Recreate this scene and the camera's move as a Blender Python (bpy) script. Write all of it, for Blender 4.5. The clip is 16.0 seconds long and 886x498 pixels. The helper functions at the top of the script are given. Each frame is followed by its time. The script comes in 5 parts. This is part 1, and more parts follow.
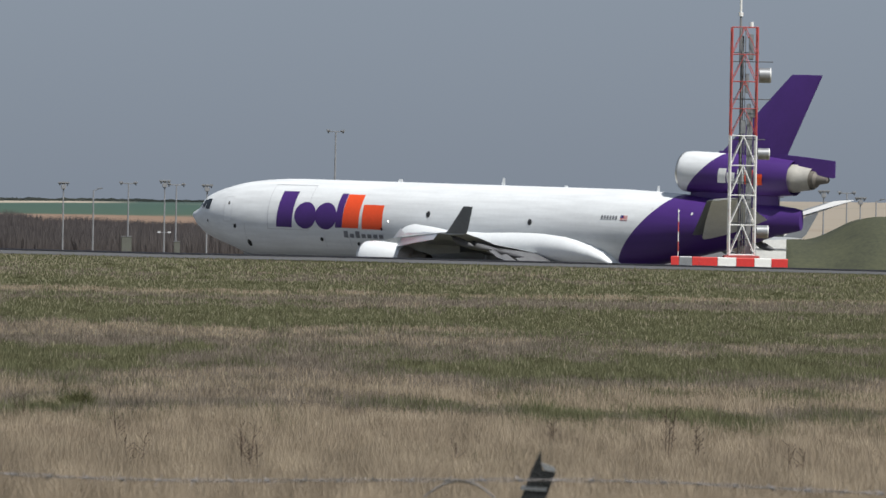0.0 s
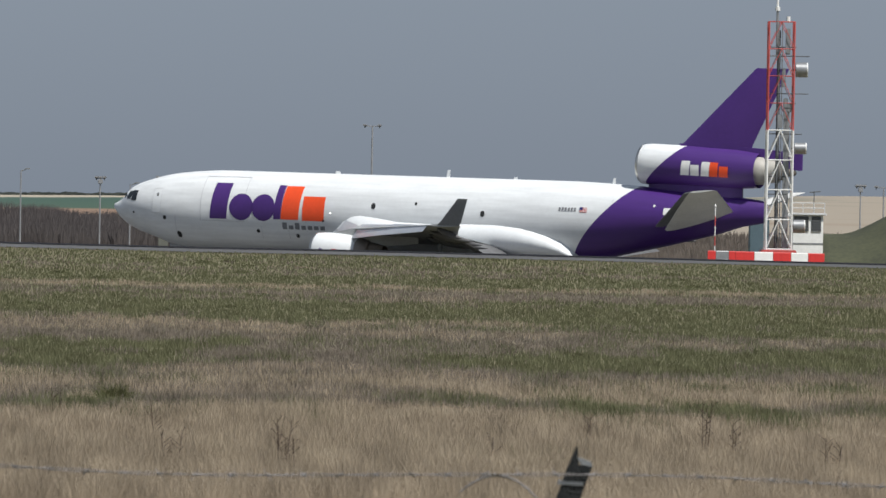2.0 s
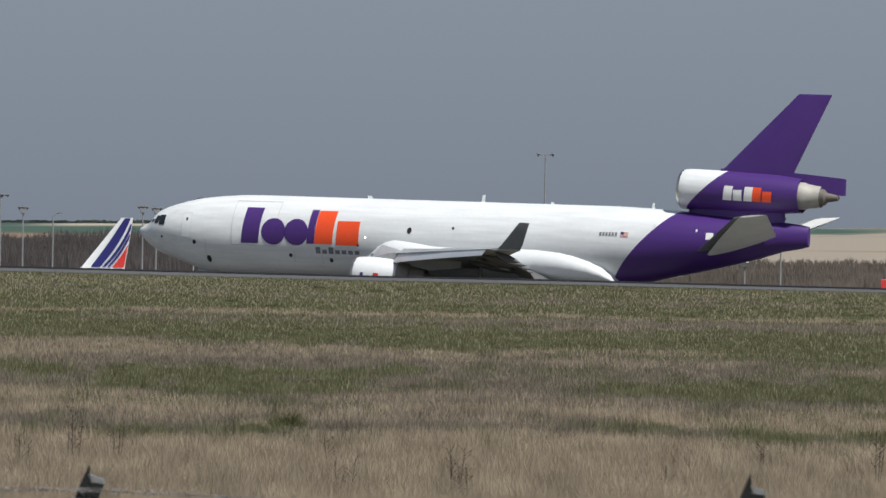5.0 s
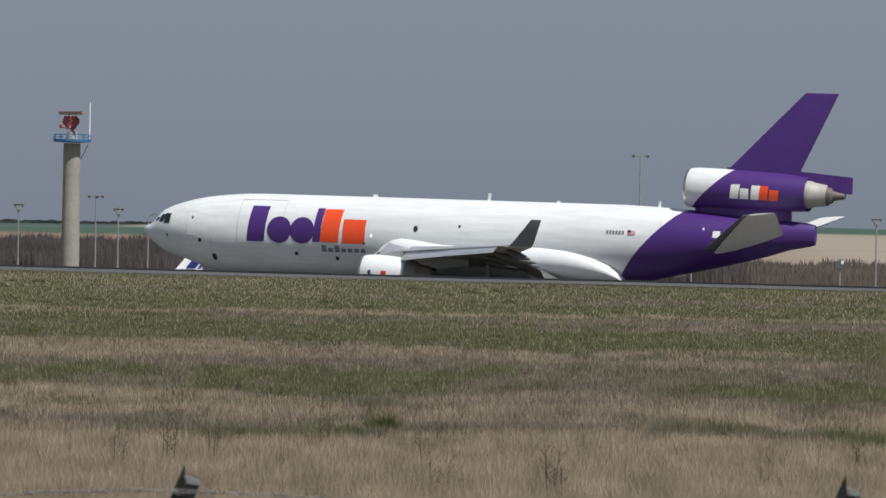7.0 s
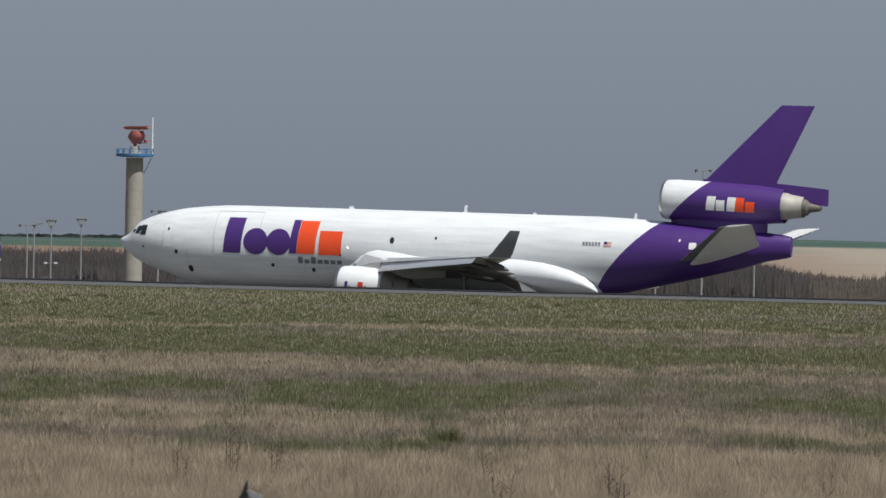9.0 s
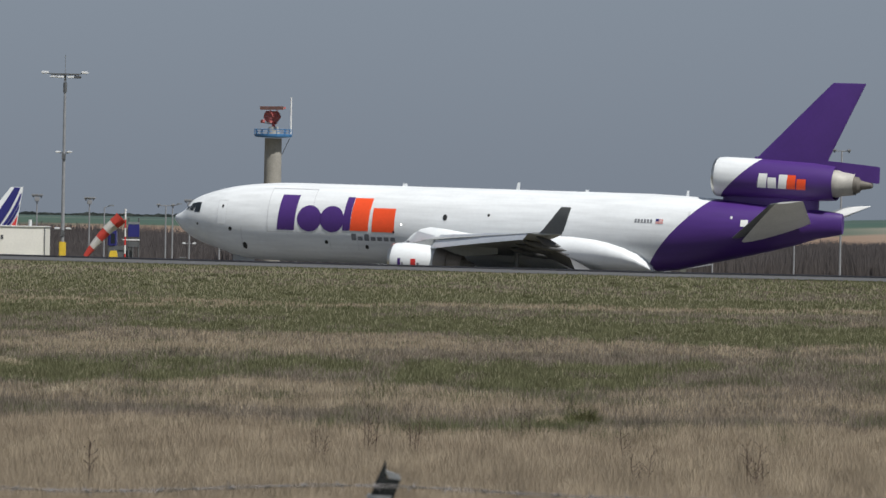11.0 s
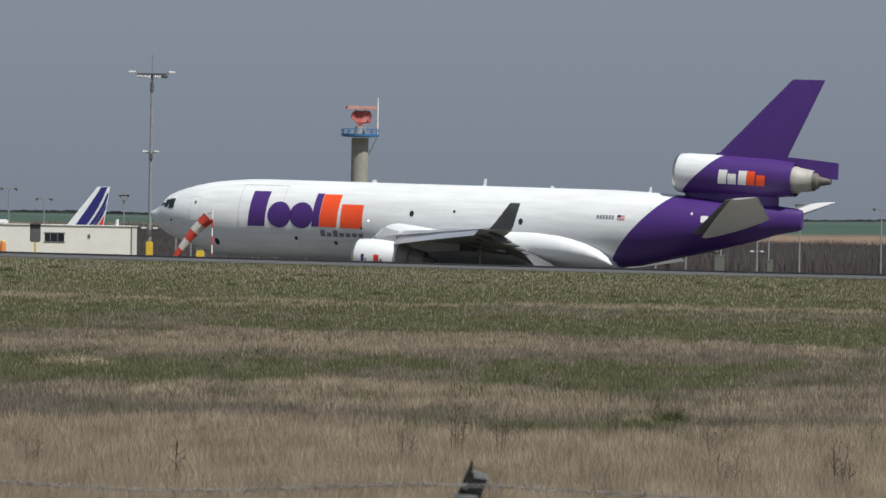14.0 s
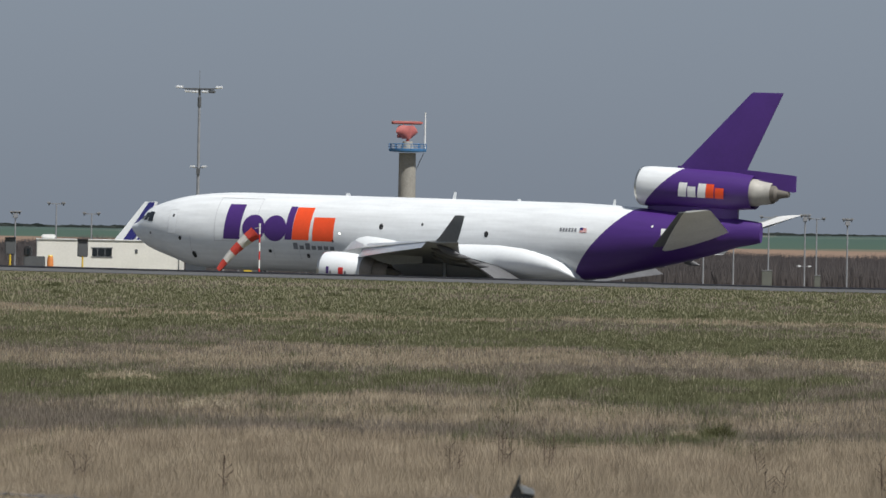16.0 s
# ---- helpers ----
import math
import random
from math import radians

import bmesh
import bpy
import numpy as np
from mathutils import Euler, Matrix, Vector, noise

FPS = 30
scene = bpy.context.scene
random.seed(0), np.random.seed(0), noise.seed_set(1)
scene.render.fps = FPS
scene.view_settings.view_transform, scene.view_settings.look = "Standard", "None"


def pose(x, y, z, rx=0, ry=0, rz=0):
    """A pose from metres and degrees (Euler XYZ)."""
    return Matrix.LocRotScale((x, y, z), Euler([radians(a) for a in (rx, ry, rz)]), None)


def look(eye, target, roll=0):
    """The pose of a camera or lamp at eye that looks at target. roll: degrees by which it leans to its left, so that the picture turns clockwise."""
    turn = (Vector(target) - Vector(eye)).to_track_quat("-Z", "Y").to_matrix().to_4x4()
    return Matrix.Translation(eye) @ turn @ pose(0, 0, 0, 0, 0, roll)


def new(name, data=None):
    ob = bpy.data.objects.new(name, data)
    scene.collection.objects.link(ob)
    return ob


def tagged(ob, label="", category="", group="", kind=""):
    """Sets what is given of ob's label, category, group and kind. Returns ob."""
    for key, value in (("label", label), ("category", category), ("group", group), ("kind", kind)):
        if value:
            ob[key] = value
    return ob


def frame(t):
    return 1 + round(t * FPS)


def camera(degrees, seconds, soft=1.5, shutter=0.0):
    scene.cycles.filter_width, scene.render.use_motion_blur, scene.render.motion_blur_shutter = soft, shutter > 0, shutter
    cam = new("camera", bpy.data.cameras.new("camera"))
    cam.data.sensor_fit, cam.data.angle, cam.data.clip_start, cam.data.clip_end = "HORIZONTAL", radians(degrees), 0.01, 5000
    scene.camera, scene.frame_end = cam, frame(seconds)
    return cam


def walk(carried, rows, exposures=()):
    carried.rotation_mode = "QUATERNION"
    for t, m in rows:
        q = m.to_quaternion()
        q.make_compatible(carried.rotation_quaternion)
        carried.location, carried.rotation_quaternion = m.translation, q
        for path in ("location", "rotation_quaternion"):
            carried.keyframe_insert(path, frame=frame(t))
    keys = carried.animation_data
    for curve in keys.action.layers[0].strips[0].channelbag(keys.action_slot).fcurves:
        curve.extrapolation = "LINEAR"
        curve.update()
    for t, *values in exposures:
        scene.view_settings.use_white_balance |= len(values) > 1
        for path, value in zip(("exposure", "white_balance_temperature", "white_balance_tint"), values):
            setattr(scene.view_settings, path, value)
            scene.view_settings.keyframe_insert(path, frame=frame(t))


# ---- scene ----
cam = camera(5.3, 16.0, soft=1.55)
# a long lens focused on the jet: the fence in front of it is soft
cam.data.dof.use_dof, cam.data.dof.focus_distance, cam.data.dof.aperture_fstop = True, 760.0, 24.0
EYE = (0.0, 0.0, 2.6)

# seconds, bearing to the right of the Y axis, elevation (degrees)
PAN = [
    (0, 1.6913, -0.2300),
    (0.5, 1.6131, -0.2517),
    (1, 1.6492, -0.2409),
    (1.5, 1.6216, -0.2566),
    (2, 1.4721, -0.2668),
    (2.5, 1.2017, -0.2327),
    (3, 0.9077, -0.1541),
    (3.5, 0.7289, -0.1228),
    (4, 0.5270, -0.1196),
    (4.5, 0.5269, -0.1139),
    (4.7, 0.5006, -0.1130),
    (6.8, -0.0846, -0.1150),
    (7, -0.1363, -0.1150),
    (7.5, -0.2813, -0.1075),
    (8, -0.3972, -0.0604),
    (8.2, -0.4079, -0.0267),
    (10.3, -0.9870, -0.1455),
    (10.5, -1.0915, -0.1709),
    (11, -1.3388, -0.1663),
    (11.5, -1.5138, -0.1567),
    (12, -1.6988, -0.1674),
    (12.5, -1.7877, -0.1613),
    (13, -1.7852, -0.1646),
    (13.5, -1.7927, -0.1681),
    (14, -1.8585, -0.1776),
    (14.5, -1.9138, -0.1608),
    (15, -1.9370, -0.1383),
    (15.5, -2.0027, -0.1106),
    (16, -2.1434, -0.0928),
]


def aim(bearing, elevation, reach=800.0):
    b, e = radians(bearing), radians(elevation)
    return (EYE[0] + reach * math.sin(b), EYE[1] + reach * math.cos(b), EYE[2] + reach * math.tan(e))


# the film's own exposure falls a little as the mast leaves the view
walk(cam, [(t, look(EYE, aim(b, e), 1.0)) for t, b, e in PAN],
     [(0, 0.44), (1.5, 0.43), (3.0, 0.38), (4.5, 0.35), (8.0, 0.28), (13.5, 0.29), (16.0, 0.33)])

# ---- world and sun ----
SUN_ELEVATION, SUN_BEARING = radians(57), radians(139)   # bearing clockwise from the Y axis
world = bpy.data.worlds.new("sky")
scene.world = world
world.use_nodes = True
wn, wl = world.node_tree.nodes, world.node_tree.links
sky = wn.new("ShaderNodeTexSky")
sky.sky_type = "NISHITA"
sky.sun_disc = False
sky.sun_elevation, sky.sun_rotation = SUN_ELEVATION, SUN_BEARING
sky.air_density, sky.dust_density, sky.ozone_density = 1.0, 1.08, 2.0
haze = wn.new("ShaderNodeHueSaturation")
haze.inputs["Saturation"].default_value = 0.35
wl.new(sky.outputs["Color"], haze.inputs["Color"])
tint = wn.new("ShaderNodeMix")
tint.data_type, tint.blend_type = "RGBA", "MULTIPLY"
tint.inputs[0].default_value = 1.0
tint.inputs[7].default_value = (0.83, 0.97, 1.20, 1)
wl.new(haze.outputs["Color"], tint.inputs[6])
# thin milky haze that evens the sky out
veil = wn.new("ShaderNodeMix")
veil.data_type = "RGBA"
veil.inputs[0].default_value = 0.6
veil.inputs[7].default_value = (3.06, 3.56, 4.36, 1)
wl.new(tint.outputs[2], veil.inputs[6])
wl.new(veil.outputs[2], wn["Background"].inputs["Color"])
wn["Background"].inputs["Strength"].default_value = 0.0575

lamp = bpy.data.lights.new("sun", "SUN")
lamp.energy, lamp.angle, lamp.color = 4.0, radians(0.6), (0.98, 0.96, 0.915)
sun = new("sun", lamp)
sun.matrix_world = look((60 * math.sin(SUN_BEARING), 60 * math.cos(SUN_BEARING), 60 * math.tan(SUN_ELEVATION)), (0, 0, 0))


# ---- materials ----
def material(name, colour, rough=0.6, metal=0.0, vary=0.12, scale=1.0, bump=0.0, bump_scale=None, spec=0.5, tone=None, second=None):
    """Principled paint or earth, with coarse and fine variation in object space."""
    m = bpy.data.materials.new(name)
    m.use_nodes = True
    n, l = m.node_tree.nodes, m.node_tree.links
    b = n["Principled BSDF"]
    b.inputs["Roughness"].default_value, b.inputs["Metallic"].default_value = rough, metal
    b.inputs["Specular IOR Level"].default_value = spec
    co = n.new("ShaderNodeTexCoord")
    big, fine = n.new("ShaderNodeTexNoise"), n.new("ShaderNodeTexNoise")
    big.inputs["Scale"].default_value, fine.inputs["Scale"].default_value = scale, scale * 9
    big.inputs["Detail"].default_value, fine.inputs["Detail"].default_value = 4, 3
    l.new(co.outputs["Object"], big.inputs["Vector"])
    l.new(co.outputs["Object"], fine.inputs["Vector"])
    add = n.new("ShaderNodeMath")
    add.operation = "ADD"
    l.new(big.outputs["Fac"], add.inputs[0])
    l.new(fine.outputs["Fac"], add.inputs[1])
    ramp = n.new("ShaderNodeMapRange")
    ramp.inputs["From Min"].default_value, ramp.inputs["From Max"].default_value = 0.7, 1.3
    l.new(add.outputs[0], ramp.inputs["Value"])
    mix = n.new("ShaderNodeMix")
    mix.data_type = "RGBA"
    other = second or tuple(c * (1 - vary * 2) for c in colour)
    mix.inputs[6].default_value, mix.inputs[7].default_value = (*other, 1), (*colour, 1)
    l.new(ramp.outputs["Result"], mix.inputs[0])
    l.new(mix.outputs[2], b.inputs["Base Color"])
    if bump:
        bn = n.new("ShaderNodeBump")
        bn.inputs["Strength"].default_value, bn.inputs["Distance"].default_value = bump, 0.05
        l.new(fine.outputs["Fac"], bn.inputs["Height"])
        l.new(bn.outputs["Normal"], b.inputs["Normal"])
    return m


def two_paint(name, fore, aft, cut, shear, bend=0.0, rough=0.3, soot=None):
    """Two paints that meet along a slanted line x = cut + shear * z + bend * z * z in object space, with grime streaks."""
    m = material(name, fore, rough, vary=0.03, scale=0.35)
    n, l = m.node_tree.nodes, m.node_tree.links
    b = n["Principled BSDF"]
    first = b.inputs["Base Color"].links[0].from_socket
    co = n.new("ShaderNodeTexCoord")
    sep = n.new("ShaderNodeSeparateXYZ")
    l.new(co.outputs["Object"], sep.inputs[0])

    def calc(op, a, c):
        k = n.new("ShaderNodeMath")
        k.operation = op
        for i, value in enumerate((a, c)):
            if isinstance(value, (int, float)):
                k.inputs[i].default_value = value
            else:
                l.new(value, k.inputs[i])
        return k.outputs[0]

    z = sep.outputs["Z"]
    line = calc("ADD", calc("MULTIPLY", z, shear), calc("MULTIPLY", calc("MULTIPLY", z, z), bend))
    gate = calc("GREATER_THAN", calc("SUBTRACT", sep.outputs["X"], line), cut)
    mix = n.new("ShaderNodeMix")
    mix.data_type = "RGBA"
    l.new(gate, mix.inputs[0])
    l.new(first, mix.inputs[6])
    mix.inputs[7].default_value = (*aft, 1)
    # faint streaks of dirt that run along the skin
    streak = n.new("ShaderNodeTexNoise")
    streak.inputs["Scale"].default_value, streak.inputs["Detail"].default_value = 1.0, 5
    mapping = n.new("ShaderNodeMapping")
    mapping.inputs["Scale"].default_value = (0.25, 2.0, 2.5)
    l.new(co.outputs["Object"], mapping.inputs[0])
    l.new(mapping.outputs[0], streak.inputs["Vector"])
    fade = n.new("ShaderNodeMapRange")
    fade.inputs["From Min"].default_value, fade.inputs["From Max"].default_value = 0.35, 0.75
    fade.inputs["To Min"].default_value, fade.inputs["To Max"].default_value = 1.0, 0.84
    l.new(streak.outputs["Fac"], fade.inputs["Value"])
    dirt = n.new("ShaderNodeMix")
    dirt.data_type, dirt.blend_type = "RGBA", "MULTIPLY"
    dirt.inputs[0].default_value = 1.0
    l.new(mix.outputs[2], dirt.inputs[6])
    l.new(fade.outputs["Result"], dirt.inputs[7])
    l.new(dirt.outputs[2], b.inputs["Base Color"])
    return m


PURPLE, WHITE, ORANGE = (0.062, 0.020, 0.165), (0.74, 0.76, 0.77), (0.85, 0.085, 0.02)
M_BODY = two_paint("white and purple fuselage paint", WHITE, PURPLE, 41.3, 0.60, 0.03, rough=0.42)
M_NACELLE = two_paint("white and purple nacelle paint", WHITE, PURPLE, 2.25, 1.05, rough=0.5)
M_WHITE = material("white gloss paint", WHITE, 0.3, vary=0.04, scale=0.5)
M_PURPLE = material("purple gloss paint", PURPLE, 0.5, vary=0.08, scale=0.5)
M_ORANGE = material("orange paint", ORANGE, 0.35, vary=0.05, scale=0.5)
M_GREY = material("grey wing paint", (0.36, 0.37, 0.37), 0.4, vary=0.10, scale=0.6)
M_WINGLET = material("dark grey winglet paint", (0.19, 0.20, 0.205), 0.4, vary=0.1, scale=0.6)
M_SEAM = material("grey panel gap", (0.58, 0.59, 0.61), 0.5, vary=0.1, scale=2)
# flap grey, darkened to deepen the shade under the wing
M_FLAP = material("flap grey darkened for shade", (0.13, 0.13, 0.135), 0.5, vary=0.2, scale=0.8)
M_TAIL = material("pale grey tailplane paint", (0.74, 0.735, 0.71), 0.45, vary=0.08, scale=0.6)
M_LIGHT = material("light grey paint", (0.62, 0.63, 0.64), 0.4, vary=0.06, scale=0.6)
M_SLAT = material("pale blue-grey slat paint", (0.62, 0.645, 0.68), 0.3, 0.1, vary=0.08, scale=0.6)
M_METAL = material("bare metal", (0.62, 0.60, 0.56), 0.32, 1.0, vary=0.12, scale=2)
M_NOZZLE = material("cream heat-stained nozzle", (0.44, 0.42, 0.38), 0.6, 0.15, vary=0.14, scale=1.5)
M_HOT = material("heat-browned metal", (0.20, 0.18, 0.155), 0.6, 0.3, vary=0.2, scale=2)
M_GLASS = material("dark cockpit glass", (0.015, 0.02, 0.025), 0.08, vary=0.1)
M_DARK = material("dark rubber and shadow gap", (0.025, 0.025, 0.027), 0.7, vary=0.2)
M_DUCT = material("grey-brown duct metal", (0.30, 0.265, 0.235), 0.6, 0.2, vary=0.15, scale=1.5)
M_LETTER = material("grey stencil paint", (0.22, 0.23, 0.25), 0.5, vary=0.2, scale=3)
M_RED = material("red paint", (0.62, 0.035, 0.03), 0.5, vary=0.12, scale=1.2)
M_REDF = material("faded red paint", (0.55, 0.09, 0.08), 0.55, vary=0.15, scale=1.2)
M_CLEAN = material("weathered white paint", (0.78, 0.78, 0.76), 0.55, vary=0.08, scale=1.0)
M_CREAM = material("cream rendered wall", (0.74, 0.72, 0.66), 0.8, vary=0.06, scale=0.6)
M_STEEL = material("galvanised steel", (0.34, 0.35, 0.36), 0.45, 0.6, vary=0.15, scale=2)
M_CONCRETE = material("weathered concrete", (0.33, 0.315, 0.28), 0.85, vary=0.14, scale=0.5, bump=0.2)
M_BLUE = material("blue painted railing", (0.06, 0.20, 0.42), 0.5, vary=0.15, scale=1)
M_NAVY = material("navy paint", (0.025, 0.025, 0.16), 0.35, vary=0.08)
M_YELLOW = material("yellow paint", (0.70, 0.48, 0.04), 0.5, vary=0.12, scale=2)
M_ROOF = material("dark grey roofing", (0.10, 0.105, 0.11), 0.7, vary=0.15)
M_LAMP = material("lamp housing", (0.72, 0.73, 0.74), 0.35, 0.1, vary=0.08)
M_POST = material("tarred post", (0.010, 0.012, 0.013), 0.9, vary=0.3, scale=9, bump=0.4)
M_WIRE = material("rusted wire", (0.23, 0.215, 0.215), 0.8, 0.0, vary=0.25, scale=20)


M_GLOW = material("lit white lamp", (0.8, 0.8, 0.78), 0.3)
M_GLOW.node_tree.nodes["Principled BSDF"].inputs["Emission Color"].default_value = (1.0, 0.96, 0.88, 1)
M_GLOW.node_tree.nodes["Principled BSDF"].inputs["Emission Strength"].default_value = 3.0


# ---- mesh helpers ----
def part(name, bm, mat, parent=None, label="", smooth=True):
    me = bpy.data.meshes.new(name)
    bm.normal_update()
    bm.to_mesh(me)
    bm.free()
    for p in me.polygons:
        p.use_smooth = smooth
    if smooth:
        me.set_sharp_from_angle(angle=radians(38))
    for one in (mat if isinstance(mat, (list, tuple)) else [mat]):
        me.materials.append(one)
    ob = new(name, me)
    ob.parent = parent
    if label:
        tagged(ob, label)
    return ob


def thing(name, m, label, category, group=""):
    ob = new(name)
    ob.empty_display_size = 0.3
    ob.matrix_world = m
    return tagged(ob, label, category, group)


def loft(bm, rings, cap=True, closed=True):
    """Skin over rings of equally many points."""
    vs = [[bm.verts.new(p) for p in ring] for ring in rings]
    for a, b in zip(vs, vs[1:]):
        k = len(a)
        for i in range(k if closed else k - 1):
            j = (i + 1) % k
            bm.faces.new((a[i], a[j], b[j], b[i]))
    if cap and closed:
        bm.faces.new(list(reversed(vs[0])))
        bm.faces.new(vs[-1])
    bmesh.ops.recalc_face_normals(bm, faces=bm.faces[:])
    return bm


def oval(x, top, bottom, half, k=36, y=0.0):
    c, h = (top + bottom) / 2, (top - bottom) / 2
    return [(x, y + half * math.sin(2 * math.pi * i / k), c + h * math.cos(2 * math.pi * i / k)) for i in range(k)]


def box(bm, lo, hi, bevel=0.0):
    m = Matrix.LocRotScale([(a + b) / 2 for a, b in zip(lo, hi)], None, [abs(b - a) for a, b in zip(lo, hi)])
    made = bmesh.ops.create_cube(bm, size=1, matrix=m)
    if bevel:
        edges = list({e for v in made["verts"] for e in v.link_edges})
        bmesh.ops.bevel(bm, geom=edges, offset=bevel, segments=2, affect="EDGES")
    return bm


def bar(bm, a, b, r, r2=None, k=8):
    """A round bar from a to b."""
    a, b = Vector(a), Vector(b)
    d = b - a
    m = Matrix.Translation((a + b) / 2) @ d.to_track_quat("Z", "Y").to_matrix().to_4x4()
    bmesh.ops.create_cone(bm, cap_ends=True, segments=k, radius1=r, radius2=r if r2 is None else r2, depth=d.length, matrix=m)
    return bm


def boxed(lo, hi, bevel=0.0):
    return box(bmesh.new(), lo, hi, bevel)


def barred(a, b, r, r2=None, k=8):
    return bar(bmesh.new(), a, b, r, r2, k)


def foil(le, chord, thick, nose_drop=0.0, k=9):
    """Section of a wing: closed ring from a leading-edge point, chord along x."""
    up, down = [], []
    for i in range(k):
        u = (1 - math.cos(math.pi * i / (k - 1))) / 2
        t = thick * chord * 2.6 * (math.sqrt(u) * (1 - u) * 0.75 + 0.02 * (1 - u))
        z = nose_drop * chord * u
        up.append((le[0] + u * chord, le[1], le[2] + z + t * 0.55))
        down.append((le[0] + u * chord, le[1], le[2] + z - t * 0.45))
    return up + list(reversed(down[1:-1]))


# ---- the ground ----
def smooth(a, b, v):
    t = min(1.0, max(0.0, (v - a) / (b - a)))
    return t * t * (3 - 2 * t)


FAR = [(1000, -5.2), (1500, -5.0), (1700, -3.6), (1800, -2.5), (2100, -0.9), (2500, 0.6), (3000, 2.3), (3700, 3.9), (4300, 4.6), (4700, 4.7), (5200, 2.0), (9000, 0.0)]
XK, YK = [p[0] for p in FAR], [p[1] for p in FAR]


def crest_y(x):
    """The far edge of the runway, where the land begins to fall."""
    return 522 - 0.45 * max(-400, min(400, x))


def ground_z(x, y):
    near = (-0.007 * max(-60, min(x, 0)) - 0.0065 * max(0, min(x, 60) - 8)) * smooth(300, 520, y)
    d = y - crest_y(x)
    if d <= 0:
        return near
    low = -3.28 - 0.0135 * max(-60, min(60, x))
    shelf = near - 0.0068 * min(d, 200)
    z = shelf + (low - shelf) * smooth(200, 255, d)
    # a dip with the apron in it, then fields that rise to the skyline
    dip = -9.95 - 0.05 * max(-75, min(0, x))
    z += (dip - z) * smooth(890, 985, y)
    far = float(np.interp(y, XK, YK))
    far += (1.8 * smooth(0.010, 0.03, x / y) * smooth(1700, 2500, y) + 2.6 * smooth(0.046, 0.066, x / y) * smooth(1900, 2800, y)) * (1 - smooth(4300, 5200, y))
    far -= 1.6 * (1 - smooth(-160, -20, x)) * smooth(2300, 3400, y)
    far += 1.2 * noise.noise((x * 0.006, y * 0.002, 3.1)) * smooth(2000, 3000, y)
    return z + (far - z) * smooth(1200, 1450, y)


def sheet(name, xs, ys, lift, mat):
    me = bpy.data.meshes.new(name)
    nx = len(xs)
    verts = [(x, y(x) if callable(y) else y, 0) for y in ys for x in xs]
    verts = [(x, y, ground_z(x, y) + lift) for x, y, _ in verts]
    faces = [(j * nx + i, j * nx + i + 1, (j + 1) * nx + i + 1, (j + 1) * nx + i) for j in range(len(ys) - 1) for i in range(nx - 1)]
    me.from_pydata(verts, [], faces)
    for p in me.polygons:
        p.use_smooth = True
    me.materials.append(mat)
    return new(name, me)


